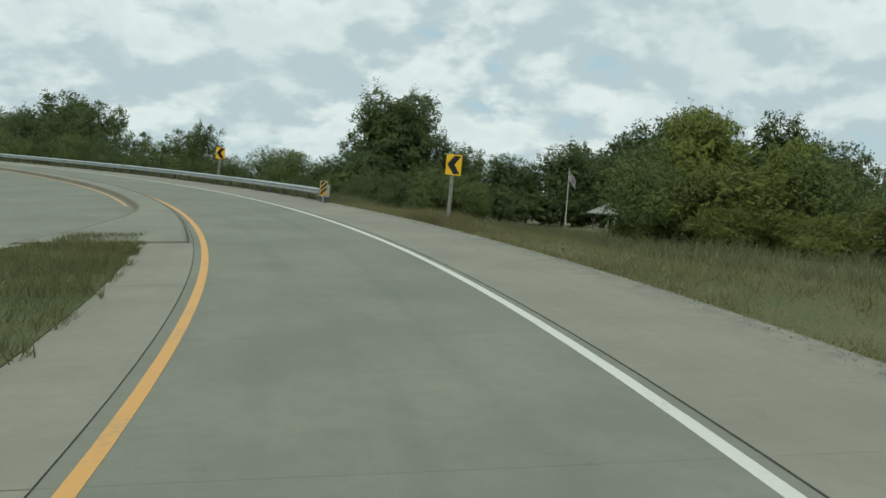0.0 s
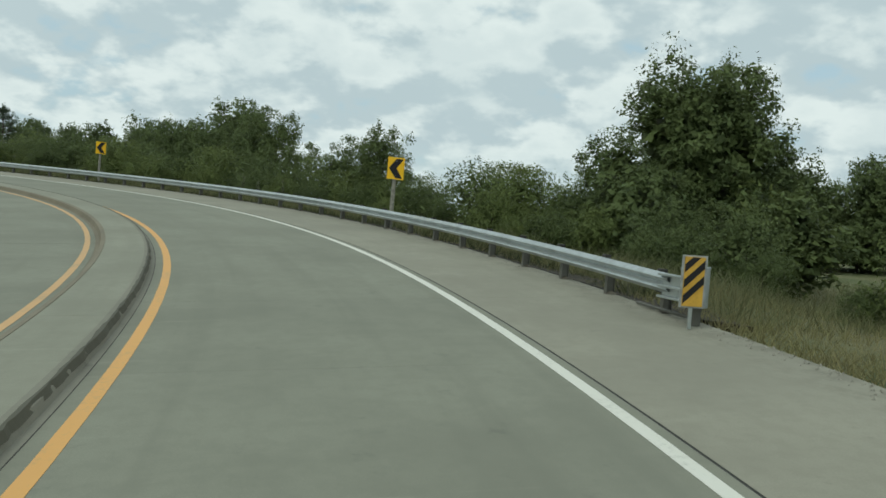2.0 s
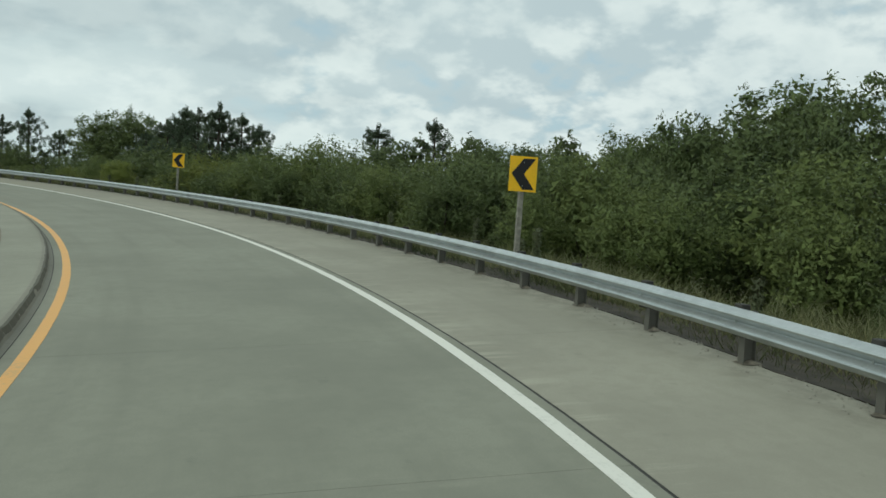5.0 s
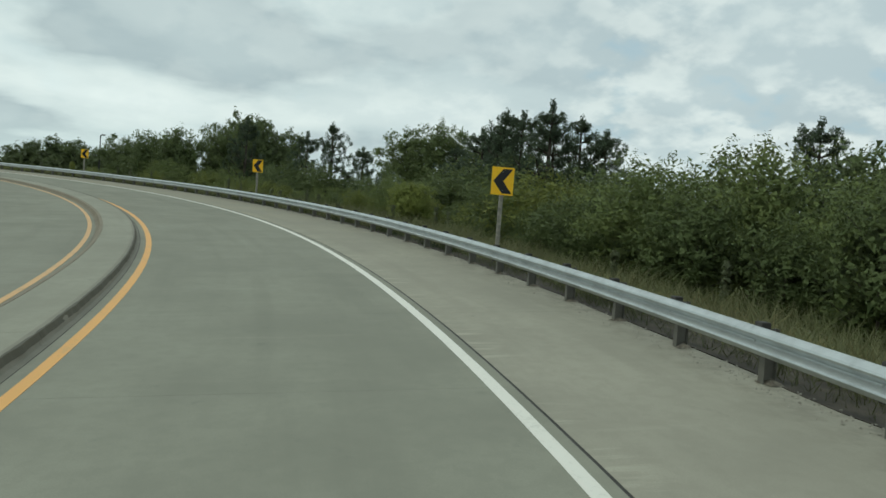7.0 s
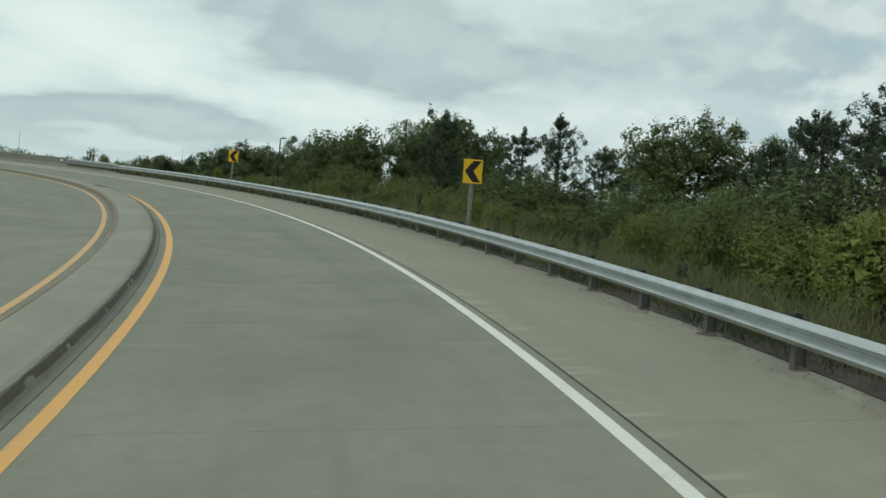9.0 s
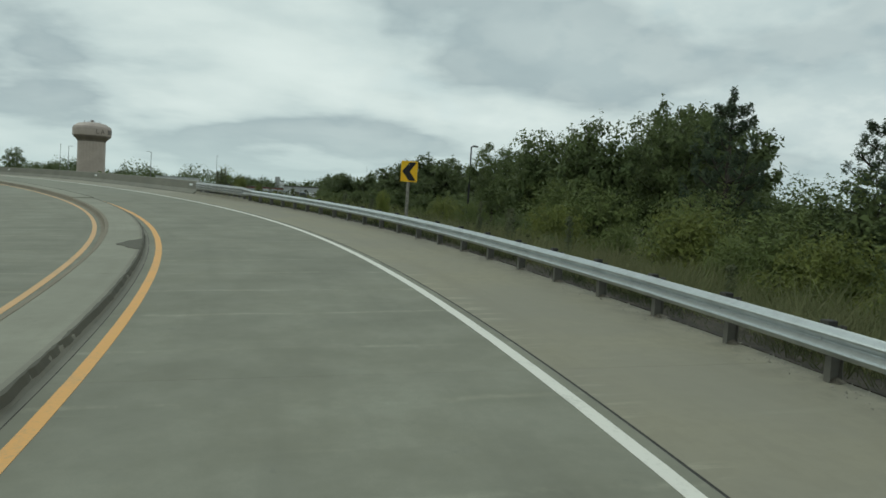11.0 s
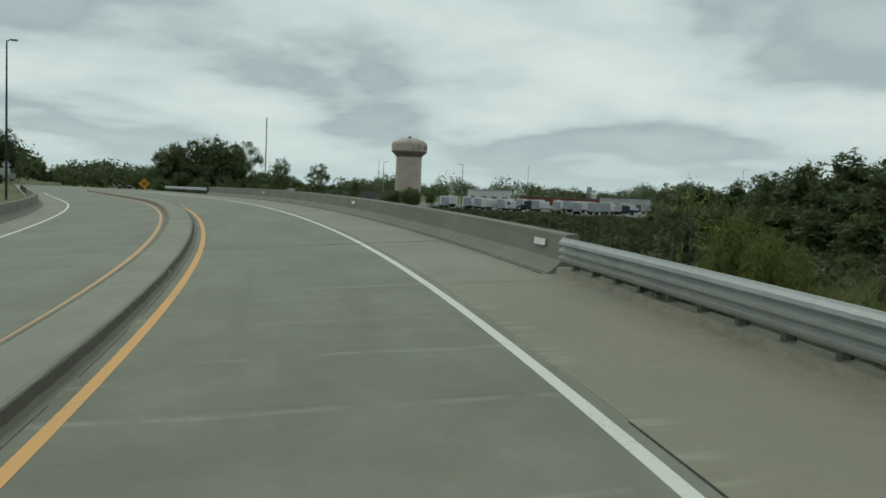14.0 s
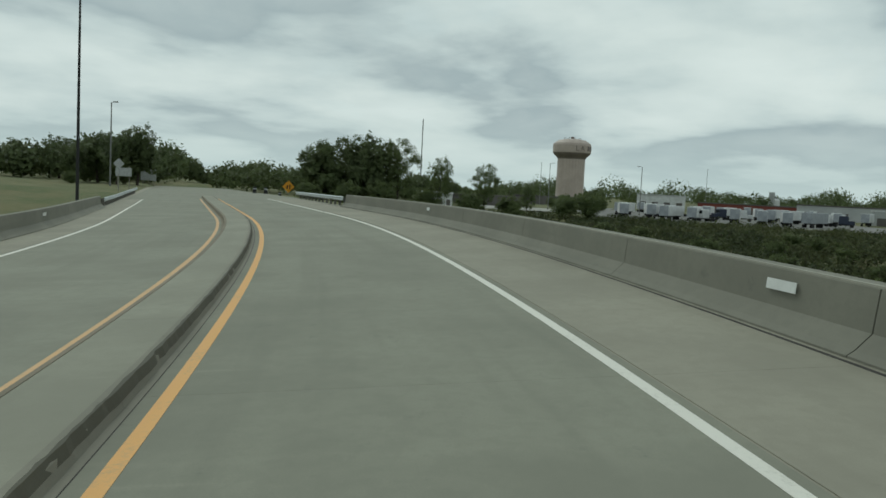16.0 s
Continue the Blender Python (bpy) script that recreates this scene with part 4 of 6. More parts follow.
YELT = kinds(make_tree, 2, "broadleaf_tree", 41, 9.0, 6.6, 0.05, M_LEAFY, "broad yellow-green tree at the edge of the meadow", n_leaf=17000, leaf=0.20, clumps=300, n_limbs=12, sprigs=50)
BUSHD = kinds(make_tree, 3, "shrub", 51, 5.0, 4.8, 0.02, M_LEAFM, "dense green shrub on the slope behind the guardrail", "shrub", n_leaf=3800, leaf=0.24, clumps=260, n_limbs=9, trunk_r=0.06, sprigs=30)
NEARD = kinds(make_tree, 3, "shrub", 151, 5.0, 4.8, 0.02, M_LEAFM, "dense green shrub on the slope behind the guardrail", "shrub", n_leaf=5700, leaf=0.118, clumps=320, n_limbs=9, trunk_r=0.06, sprigs=50, inner=0.22, inner_k=2.0)
NEARY = kinds(make_tree, 2, "shrub", 171, 4.0, 4.2, 0.02, M_LEAFO, "yellow-green honeysuckle shrub on the slope", "shrub", n_leaf=5700, leaf=0.105, clumps=320, n_limbs=9, trunk_r=0.05, sprigs=60, inner=0.22, inner_k=2.0)
NEARK = kinds(make_tree, 2, "shrub", 191, 5.5, 5.0, 0.02, M_LEAFD, "dark green thicket shrub", "shrub", n_leaf=5700, leaf=0.122, clumps=320, n_limbs=8, trunk_r=0.07, sprigs=40, inner=0.22, inner_k=2.0)
BUSHY = kinds(make_tree, 2, "shrub", 71, 4.0, 4.2, 0.02, M_LEAFY, "yellow-green honeysuckle shrub on the slope", "shrub", n_leaf=4500, leaf=0.18, clumps=240, n_limbs=9, trunk_r=0.05, sprigs=40)
BUSHK = kinds(make_tree, 2, "shrub", 91, 5.5, 5.0, 0.02, M_LEAFD, "dark green thicket shrub", "shrub", n_leaf=3300, leaf=0.24, clumps=280, n_limbs=8, trunk_r=0.07, sprigs=20)
LIME = kinds(make_tree, 1, "shrub", 81, 4.0, 4.2, 0.02, M_LEAFY, "bright yellow-green bush", "shrub", n_leaf=9000, leaf=0.115, clumps=320, n_limbs=9, trunk_r=0.05, sprigs=60)[0]
PINES = [make_pine(121 + i, 9.0, 5.6, "tall pine with tufted dark needles") for i in range(3)]
STORE.extend(PINES)
prng = random.Random(7)


def top_at(src, base_h, x, y, z_top, width=1.0, label=""):
    """A plant whose top reaches the given level."""
    return place(src, x, y, z_top - gz(x, y), base_h, width, prng.uniform(0, 360), 0.05, label)


# the large tree and its neighbours behind the start of the rail
big = kinds(make_tree, 1, "broadleaf_tree", 17, 10.0, 7.6, 0.10, M_LEAFD, "large dark broadleaf tree", n_leaf=34000, leaf=0.17, clumps=620, n_limbs=16, square=True, spread=0.036, sprigs=150)
top_at(big[0], 10.0, -0.9, 67.3, 11.9, 1.10, "large dark broadleaf tree standing above the hedge")
top_at(TALL[2], 10.0, 3.4, 70.0, 8.4, 0.9)
top_at(BUSHK[0], 5.5, -4.5, 63.0, 6.2, 1.2)
top_at(BUSHK[1], 5.5, 1.5, 61.5, 5.6, 1.3)
for x, y, z in ((-2.6, 65.5, 6.4), (0.6, 66.0, 6.6), (-4.4, 67.5, 6.0), (2.6, 66.4, 5.8), (-6.6, 65.0, 5.6)):
    top_at(NEARK[0] if x < 0 else NEARD[1], 5.2, x, y, z, 1.1)


def grove(srcs, base_h, spots, width, label):
    for k, (x, y, z) in enumerate(spots):
        top_at(srcs[k % len(srcs)], base_h, x, y, z * 1.0 + 0.25, width * prng.uniform(0.9, 1.1), label)


grove(TALL, 10.0, ((18.2, 56.0, 9.4), (24.0, 51.0, 8.2), (21.5, 60.5, 9.6), (29, 53, 8.4)), 1.05, "broad green tree at the edge of the meadow")
grove(YELT, 9.0, ((16.4, 47.0, 9.3), (15.2, 44.0, 7.6)), 0.92, "broad yellow-green tree at the edge of the meadow")
grove(YELT, 9.0, ((12.8, 38.2, 7.6), (16.2, 35.8, 6.4)), 1.0, "yellow-green thicket tree beside the meadow")
grove(NEARD, 5.0, ((10.0, 38.8, 4.6), (11.6, 40.5, 6.2), (10.8, 35.8, 4.6), (16.5, 33.5, 5.2), (18.6, 30.5, 4.6)), 1.25, "tall green thicket shrub beside the meadow")
grove(NEARY, 4.0, ((13.6, 30.4, 2.6), (13.0, 26.4, 2.6), (11.4, 31.5, 2.8), (15.8, 24.6, 3.2), (12.6, 33.8, 4.6), (17.5, 21.0, 3.0), (16.6, 27.8, 3.6), (19.5, 18.0, 3.0), (20.5, 23.0, 3.8)), 1.6, "yellow-green shrub at the foot of the verge")
grove(TALL, 10.0, ((36.2, 64.7, 8.0), (35.4, 56.7, 7.6), (42.0, 60.7, 8.2), (15.2, 115.6, 10.8), (19.9, 118.0, 10.6), (24.0, 112.0, 12.8), (9.3, 109.0, 10.8), (31.0, 112.0, 12.0), (39.0, 101.0, 11.4), (43.0, 93.0, 11.2), (35.0, 107.0, 11.6), (27.5, 120.0, 12.4), (38.0, 50.0, 7.6), (42.0, 44.0, 7.4), (46.0, 38.0, 7.2), (2.5, 90.7, 8.0), (-3.1, 94.9, 8.4)), 1.15, "dark tree in the wood behind the meadow")
grove(BUSHK, 5.5, ((10.0, 106.0, 5.6), (15.0, 108.0, 5.8), (20.0, 108.5, 5.6), (25.5, 108.5, 5.6), (37.0, 98.0, 5.6), (40.0, 90.0, 5.4), (30.0, 112.0, 6.0), (34.0, 109.0, 6.2), (28.0, 116.0, 6.0), (39.0, 108.0, 6.0), (43.0, 101.0, 6.0), (46.0, 95.0, 5.8), (12.5, 110.0, 5.0), (11.0, 112.0, 5.4), (14.5, 112.0, 5.4), (17.5, 112.0, 5.4), (16.0, 104.0, 3.8), (34.0, 50.0, 4.2), (30.0, 42.0, 4.0), (33.0, 36.0, 4.0), (5.0, 77.8, 4.6)), 1.4, "dark undergrowth below the wood")
for i in range(9):
    s_ = 22 + i * 1.9
    p = road(s_, 14.5 + 5.5 * prng.random() + 0.10 * (s_ - 24))
    x, y = float(p[0]), float(p[1])
    top_at(prng.choice(BUSHY + BUSHD), 4.5, x, y, gz(x, y) + prng.uniform(0.6, 1.2), 2.2, "low green bush at the foot of the verge")
grove(TALL, 10.0, ((26.7, 81.7, 13.0), (29.5, 84.0, 11.6)), 1.12, "tall green tree beside the picnic shelter")
grove(FAR, 10.0, ((43.5, 147.8, 19.2), (44.4, 175.4, 19.8), (38.5, 160.0, 16.0), (49.5, 162.0, 18.0), (55.0, 150.0, 18.6)), 0.9, "tall dark tree at the back of the meadow")
grove(TALL, 10.0, ((-3.7, 92.1, 11.2), (-0.6, 88.5, 10.6)), 0.95, "feathery green tree behind the large one")
grove(TALL, 10.0, ((20.4, 45.6, 9.0), (22.6, 47.0, 8.4)), 0.95, "broad green tree at the edge of the meadow")
grove(BUSHK, 5.5, ((23.5, 118.0, 4.6), (21.0, 112.0, 4.4), (26.5, 114.0, 4.8)), 1.4, "dark undergrowth below the wood")
grove(FAR, 10.0, ((-63.1, 104.3, 10.5), (-66.1, 114.4, 11.1), (-54.6, 104.0, 10.3), (-67.2, 101.2, 10.0)), 1.05, "dark broadleaf tree behind the hedge")
for x, y, z in ((1.9, 46.9, 4.5), (0.3, 45.2, 4.4), (3.6, 49.5, 4.0)):
    top_at(NEARD[2], 5.0, x, y, z, 1.0, "green shrub at the end of the hedge")
# hedge in rows on the slope
HEDGE = ((42, 2.0), (52, 2.6), (57, 2.9), (62, 3.1), (66, 3.2), (74, 3.1), (84, 3.2), (92, 3.6), (101, 3.9), (107, 4.0), (112, 4.1), (119, 4.2), (124, 3.7), (128, 2.9), (132, 2.0), (146, 1.0), (158, 1.3), (166, 1.6), (174, 1.8), (184, 2.0), (192, 1.6))
hs, ht = [p for p, _ in HEDGE], [q for _, q in HEDGE]
for row, (l_, step, drop) in enumerate(((10.0, 2.9, -1.5), (12.8, 3.2, -0.3), (16.2, 5.0, 0.3))):
    s = 43.0 + row
    while s < 190:
        l2 = l_ + prng.uniform(-0.9, 0.9) + (2.4 if 122 < s < 166 and row == 0 else 0.0)
        l2 += 4.5 if s > 150 and row == 2 else 0.0
        p = road(s, l2)
        zt = float(p[2]) - 0.3 + float(np.interp(s, hs, ht)) + drop + prng.uniform(-0.9, 0.55)
        if s > 150 and row < 2:
            zt = min(zt, float(p[2]) + (0.4, 1.3)[row] + prng.uniform(-0.4, 0.3))
        if not (row > 1 and 50 < s < 61) and not (row > 0 and s < 49):
            pick = prng.random()
            src, bh = (NEARY, 4.0) if pick < (0.36 if row < 2 else 0.12) else (NEARD, 5.0) if pick < 0.74 else (NEARK, 5.5)
            if s < 122 and src is NEARY:
                src, bh = NEARK, 5.5
            if zt - gz(p[0], p[1]) > 0.8:
                top_at(prng.choice(src), bh, float(p[0]), float(p[1]), zt, prng.uniform(1.0, 1.3))
        s += step * prng.uniform(0.75, 1.25)
# trees that stand above the hedge
grove(TALL, 10.0, ((-47.3, 119.9, 15.4), (-41.0, 107.2, 13.4), (-65.0, 136.1, 14.4), (-76.6, 135.4, 12.8), (-70.4, 139.6, 13.4), (-53.0, 122.8, 13.2), (-85.7, 133.5, 12.6), (-58.1, 129.2, 13.0), (-74.7, 147.6, 15.6)), 1.1, "dark broadleaf tree behind the hedge")
grove(AIRY, 9.0, ((-35.8, 101.9, 12.4), (-18.3, 74.4, 8.2), (-20.6, 76.8, 7.8), (-38.8, 103.5, 11.4), (-27.5, 86.4, 8.0)), 0.95, "airy tree with pinnate foliage above the hedge")
grove(TALL, 10.0, ((-41.3, 92.1, 9.6), (-39.0, 93.2, 9.8), (-44.4, 96.0, 9.0), (-36.7, 95.5, 9.6)), 0.8, "leafy tree rising from the hedge")
grove(AIRY, 9.0, ((-138.7, 112.8, 15.4), (-135.0, 115.2, 15.8), (-131.3, 117.5, 14.8), (-144.0, 115.0, 14.0)), 1.15, "grey-green spreading tree behind the pines")
grove(FAR, 10.0, ((-181.0, 102.8, 19.6), (-173.5, 101.3, 18.6), (-187.1, 105.2, 17.6), (-192.3, 102.1, 16.6), (-176.9, 107.3, 17.4), (-199.5, 101.1, 14.6)), 1.0, "tall broadleaf tree beyond the slope")
grove(TALL, 10.0, ((-154.4, 84.1, 12.8), (-151.9, 86.3, 13.1), (-147.1, 86.7, 13.2)), 0.9, "dark broadleaf tree beside the approach")
grove(AIRY, 9.0, ((-150.4, 91.7, 14.2), (-147.9, 92.6, 13.8)), 0.9, "grey-green spreading tree beside the approach")
grove(AIRY, 9.0, ((-173.8, 82.0, 13.0), (-171.5, 83.5, 12.3), (-168.1, 84.7, 11.8)), 0.9, "airy poplar beside the lamp pole")
grove(PINES, 9.0, ((-73.1, 104.5, 11.5), (-66.0, 103.4, 11.5), (-92.5, 102.4, 13.7), (-90.6, 105.6, 12.0), (-92.6, 105.0, 12.9), (-95.2, 104.6, 12.6), (-97.4, 103.3, 13.5), (-99.6, 103.1, 13.7), (-102.4, 104.6, 12.2), (-105.9, 104.7, 12.8), (-129.4, 99.6, 14.1), (-134.2, 98.3, 13.3), (-125.0, 101.5, 11.6), (-109.0, 104.0, 11.4), (-142.2, 93.4, 14.9), (-117.9, 113.3, 14.9)), 1.0, "tall pine with tufted dark needles")
grove(NEARK, 5.5, ((-89.8, 103.5, 9.0), (-93.0, 99.5, 9.4), (-99.0, 100.0, 9.2), (-104.0, 101.0, 8.6), (-112.0, 103.0, 8.8), (-119.0, 102.0, 9.0), (-126.0, 98.0, 9.4), (-131.0, 96.0, 9.6), (-138.0, 97.0, 9.6), (-144.0, 94.0, 9.6), (-116.0, 98.0, 7.8), (-150.1, 97.0, 10.0), (-160.4, 97.0, 10.5)), 1.5, "dark thicket below the pines")
# tree mass and scrub beside the bridge approach
grove(FAR, 10.0, ((-340.0, 46.0, 13.0), (-360.0, 42.0, 12.2), (-322.0, 50.0, 13.0), (-308.0, 52.0, 12.8), (-295.2, 54.0, 12.5), (-280.2, 61.3, 12.8), (-264.8, 66.8, 14.0), (-251.3, 71.1, 14.8), (-240.8, 75.0, 15.4), (-232.3, 78.4, 14.8), (-224.8, 81.2, 13.2), (-219.2, 83.6, 13.0), (-211.6, 85.1, 12.2), (-204.6, 88.8, 12.6), (-197.4, 90.8, 12.8), (-271.4, 66.2, 12.6), (-258.1, 72.3, 13.4), (-245.7, 78.5, 14.0), (-189.2, 89.8, 12.0)), 1.25, "dark broadleaf tree beside the bridge approach")
grove(BUSHK, 5.5, ((-350.0, 42.0, 8.6), (-334.0, 45.0, 8.6), (-318.0, 47.0, 8.4), (-303.0, 49.5, 8.2), (-290.0, 50.5, 7.6), (-278.0, 52.5, 7.4), (-266.0, 55.0, 7.4), (-254.0, 58.0, 7.4), (-288.9, 54.9, 8.0), (-273.5, 60.0, 8.0), (-259.1, 64.1, 8.4), (-245.7, 68.2, 8.6), (-235.5, 71.3, 8.6), (-226.2, 75.4, 8.0), (-217.0, 78.5, 8.0), (-206.7, 80.6, 8.2), (-198.5, 83.6, 8.4), (-191.3, 82.6, 8.4)), 1.7, "dark undergrowth at the edge of the trees")
grove(BUSHK, 5.5, ((-449.0, -62.0, 9.0), (-453.5, -72.0, 9.6), (-456.0, -80.0, 8.6), (-462.0, -88.0, 7.6)), 1.3, "dark round tree beside the truck yard")
for i in range(24):
    p = road(214 + i * 4.6 + prng.uniform(-5, 5), prng.uniform(20, 70))
    x, y = float(p[0]), float(p[1])
    top_at(prng.choice(BUSHK), 5.5, x, y, gz(x, y) + prng.uniform(1.6, 2.6), 1.7, "low green scrub below the bridge")
sap = make_tree("sapling", 141, 4.2, 2.2, 0.35, M_LEAFY, "spindly sapling with sparse brownish leaves by the parapet", "tree", n_leaf=520, leaf=0.10, clumps=40, n_limbs=16, trunk_r=0.035, inner=0)
sap.matrix_world = pose(-147.4, 62.9, gz(-147.4, 62.9)) @ Matrix.Diagonal((0.6, 0.6, (9.0 - gz(-147.4, 62.9)) / 4.2, 1))
top_at(LIME, 4.0, -82.4, 87.8, 7.3, 1.15, "bright yellow-green bush behind the guardrail")
top_at(NEARD[0], 5.0, -93.8, 91.6, 7.9, 0.85, "rounded olive-green bush behind the guardrail")
top_at(NEARY[1], 4.0, -96.8, 90.5, 6.9, 1.0, "rounded olive-green bush behind the guardrail")
top_at(TALL[1], 10.0, -47.4, 105.8, 11.4, 0.9, "leafy tree rising from the hedge")
for x, y, z in ((-148.3, 63.5, 8.4), (-147.0, 64.0, 8.2), (-149.4, 64.6, 7.9)):
    top_at(NEARY[0], 4.0, x, y, z, 0.62, "mound of brownish-green weeds by the guardrail")
top_at(LIME, 4.0, -125.4, 74.5, 7.8, 0.42, "bright yellow-green bush behind the rail")
# groups beyond the bridge
grove(FAR, 10.0, ((-289.7, -55.4, 19.4), (-282.0, -57.1, 17.6), (-287.0, -50.5, 16.2), (-291.1, -50.0, 18.9), (-285.8, -60.3, 17.6), (-296.1, -58.2, 18.0)), 0.95, "dark tree beyond the bridge")
grove(AIRY, 9.0, ((-293.5, -46.9, 18.3), (-278.1, -27.5, 13.9), (-282.2, -20.7, 13.3), (-295.1, -18.6, 10.6)), 0.75, "airy small tree beyond the parapet")
grove(BUSHK, 5.5, ((-279.7, -49.0, 9.4), (-284.8, -44.9, 9.6), (-289.9, -40.7, 9.0), (-275.6, -28.4, 8.8), (-279.7, -22.2, 8.8), (-284.8, -17.1, 8.0), (-273.5, -53.1, 9.0), (-256.0, -86.0, 9.6), (-262.0, -90.0, 10.4), (-251.0, -91.0, 9.4), (-258.0, -97.0, 10.2), (-266.0, -104.0, 9.8), (-246.0, -84.0, 8.6), (-338.4, -29.2, 8.7), (-335.6, -22.4, 9.4), (-331.1, -26.4, 8.2)), 1.4, "dark shrub beyond the parapet")
grove(FAR, 10.0, ((-262.3, -87.0, 18.4), (-256.4, -85.2, 16.8), (-258.4, -93.8, 16.6), (-262.4, -102.1, 15.6), (-251.9, -92.1, 14.0), (-278.5, -156.8, 16.2), (-284.6, -146.8, 17.8), (-284.4, -136.3, 15.8), (-271.4, -164.1, 16.0), (-265.3, -176.4, 16.0), (-294.1, -141.5, 15.0)), 1.2, "dark tree by the road junction")
for t in STORE:
    for c in (*t.children_recursive, t):
        bpy.data.objects.remove(c)


def woods(name, a0, a1, d0, d1, h0, h1, crowns, leaf, label, mat, per=80):
    """Far woods as one sheet of foliage in rounded crowns."""
    rng = np.random.default_rng(int(abs(a0 * 7) + d0))
    ang = np.radians(rng.uniform(a0, a1, crowns))
    d = rng.uniform(d0, d1, crowns)
    x, y = -158 - np.sin(ang) * d, 47 + np.cos(ang) * d
    g_ = ground_z(x, y) + 6.0 * smooth(np.hypot(x + 140, y), 900, 3500)
    hill = 0.5 + 0.5 * np.sin(ang * 60 + 2 * np.sin(ang * 23))
    h = (h0 + (h1 - h0) * hill) * rng.uniform(0.75, 1.1, crowns)
    r = rng.uniform(0.38, 0.6, crowns) * h
    k = np.repeat(np.arange(crowns), per)
    u = rng.normal(0, 1, (len(k), 3))
    u /= np.linalg.norm(u, axis=1)[:, None]
    deep = rng.uniform(0.35, 1.0, (len(k), 1)) ** 0.6
    u *= deep
    p = np.stack([x[k] + u[:, 0] * r[k], y[k] + u[:, 1] * r[k], g_[k] + h[k] * (0.52 + 0.48 * u[:, 2])], 1)
    v, f, q = leaf_cloud(rng, p, leaf * 0.3, len(k), leaf * (3.6 - 2.6 * deep), order_of=np.arange(len(k)))
    return tagged(new(name, quads(name, v, f, mat, np.repeat(u * 0.8 + [0, 0, 0.4], 3, axis=0))), label, "woods", kind="stuff")


woods("far_woods", 60, 118, 620, 1400, 13, 24, 760, 1.1, "far wooded hills on the horizon", M_LEAFF, 130)
woods("far_woods", 112, 175, 700, 1300, 8, 14, 420, 1.1, "far dark wooded horizon beyond the junction", M_LEAFF, 130)
woods("far_woods", 140, 168, 210, 330, 9, 14, 230, 0.8, "dark wood behind the green field", M_LEAFF, 260)
woods("far_woods", 120, 142, 330, 480, 9, 14, 150, 0.9, "dark wood beyond the junction", M_LEAFF, 220)
woods("far_woods", 20, 92, 190, 330, 7, 11, 200, 1.0, "dark woods behind the hedge", M_LEAFF, 160)


def scrub(a0, a1, d0, d1, count, h, leaf, label, near=13):
    """Low scrub over a field, as one sheet of foliage."""
    rng = np.random.default_rng(int(abs(a0) * 3 + d0))
    m = count // 60
    ang, d = np.radians(rng.uniform(a0, a1, m)), np.sqrt(rng.uniform(d0 ** 2, d1 ** 2, m))
    x, y = -158 - np.sin(ang) * d, 47 + np.cos(ang) * d
    s_, l_ = to_sl(x, y)
    ok = (l_ > near) & ~((l_ < 30) & (s_ > 275))
    x, y, m = x[ok], y[ok], int(ok.sum())
    top = h * rng.uniform(0.3, 1.6, m) * (0.5 + 0.5 * (0.5 + 0.5 * np.sin(x * 0.21 + 2 * np.sin(y * 0.13))))
    k = rng.integers(0, m, count)
    u = rng.normal(0, 1, (count, 3))
    u /= np.linalg.norm(u, axis=1)[:, None]
    u *= rng.uniform(0.6, 1.0, (count, 1))
    pts = np.stack([x[k] + u[:, 0] * 2.2, y[k] + u[:, 1] * 2.2, ground_z(x, y)[k] + np.abs(u[:, 2]) * top[k]], 1)
    v, f, q = leaf_cloud(rng, pts, leaf * 0.4, count, leaf)
    return tagged(new("scrub", quads("scrub", v, f, M_SCRUB, q)), label, "scrub", kind="stuff")


scrub(82, 119, 45, 130, 60000, 1.9, 0.32, "low green scrub covering the slope below the bridge")
scrub(-48, 90, 14, 50, 42000, 0.9, 0.20, "low weedy scrub on the slope beside the parapet", 7.5)
scrub(48, 92, 45, 120, 40000, 1.8, 0.32, "green scrub between the slope and the trees", 12)
scrub(84, 122, 130, 212, 45000, 1.4, 0.5, "green scrub in front of the truck yard")


# ---- verge grass ----
def blades(name, s0, s1, l0, l1, count, h0, h1, mat, label, lf=None):
    rng = np.random.default_rng(int(abs(s0 * 31 + l0 * 17 + count)))
    s = rng.uniform(s0, s1, count)
    l = l0 + (l1 - l0) * rng.uniform(0, 1, count) ** 1.3 if lf is None else lf(s, rng.uniform(0, 1, count))
    p = road(s, l)
    g_ = ground_z(p[:, 0], p[:, 1]) if lf is None else p[:, 2] + 0.02
    clump = 0.55 + 0.9 * (0.5 + 0.5 * np.sin(p[:, 0] * 1.1 + 2 * np.sin(p[:, 1] * 0.7)) * np.sin(p[:, 1] * 1.3))
    h = rng.uniform(h0, h1, count) * clump
    az = rng.uniform(0, math.tau, count)
    wv = np.stack([np.cos(az), np.sin(az), 0 * az], 1) * (0.007 + 0.012 * h)[:, None]
    lean = np.stack([np.cos(az * 3), np.sin(az * 3), 0 * az], 1) * (h * rng.uniform(0.2, 1.3, count))[:, None]
    b0 = np.stack([p[:, 0], p[:, 1], g_ - 0.03], 1)
    tip = b0 + lean + np.stack([0 * h, 0 * h, h], 1)
    v = np.stack([b0 - wv, b0 + wv, tip], 1).reshape(-1, 3)
    puff = np.stack([np.cos(az), np.sin(az), 1.2 + 0 * az], 1)
    return tagged(new(name, quads(name, v, np.arange(count * 3).reshape(-1, 3), mat, np.repeat(puff, 3, axis=0))), label, "grass", kind="stuff")


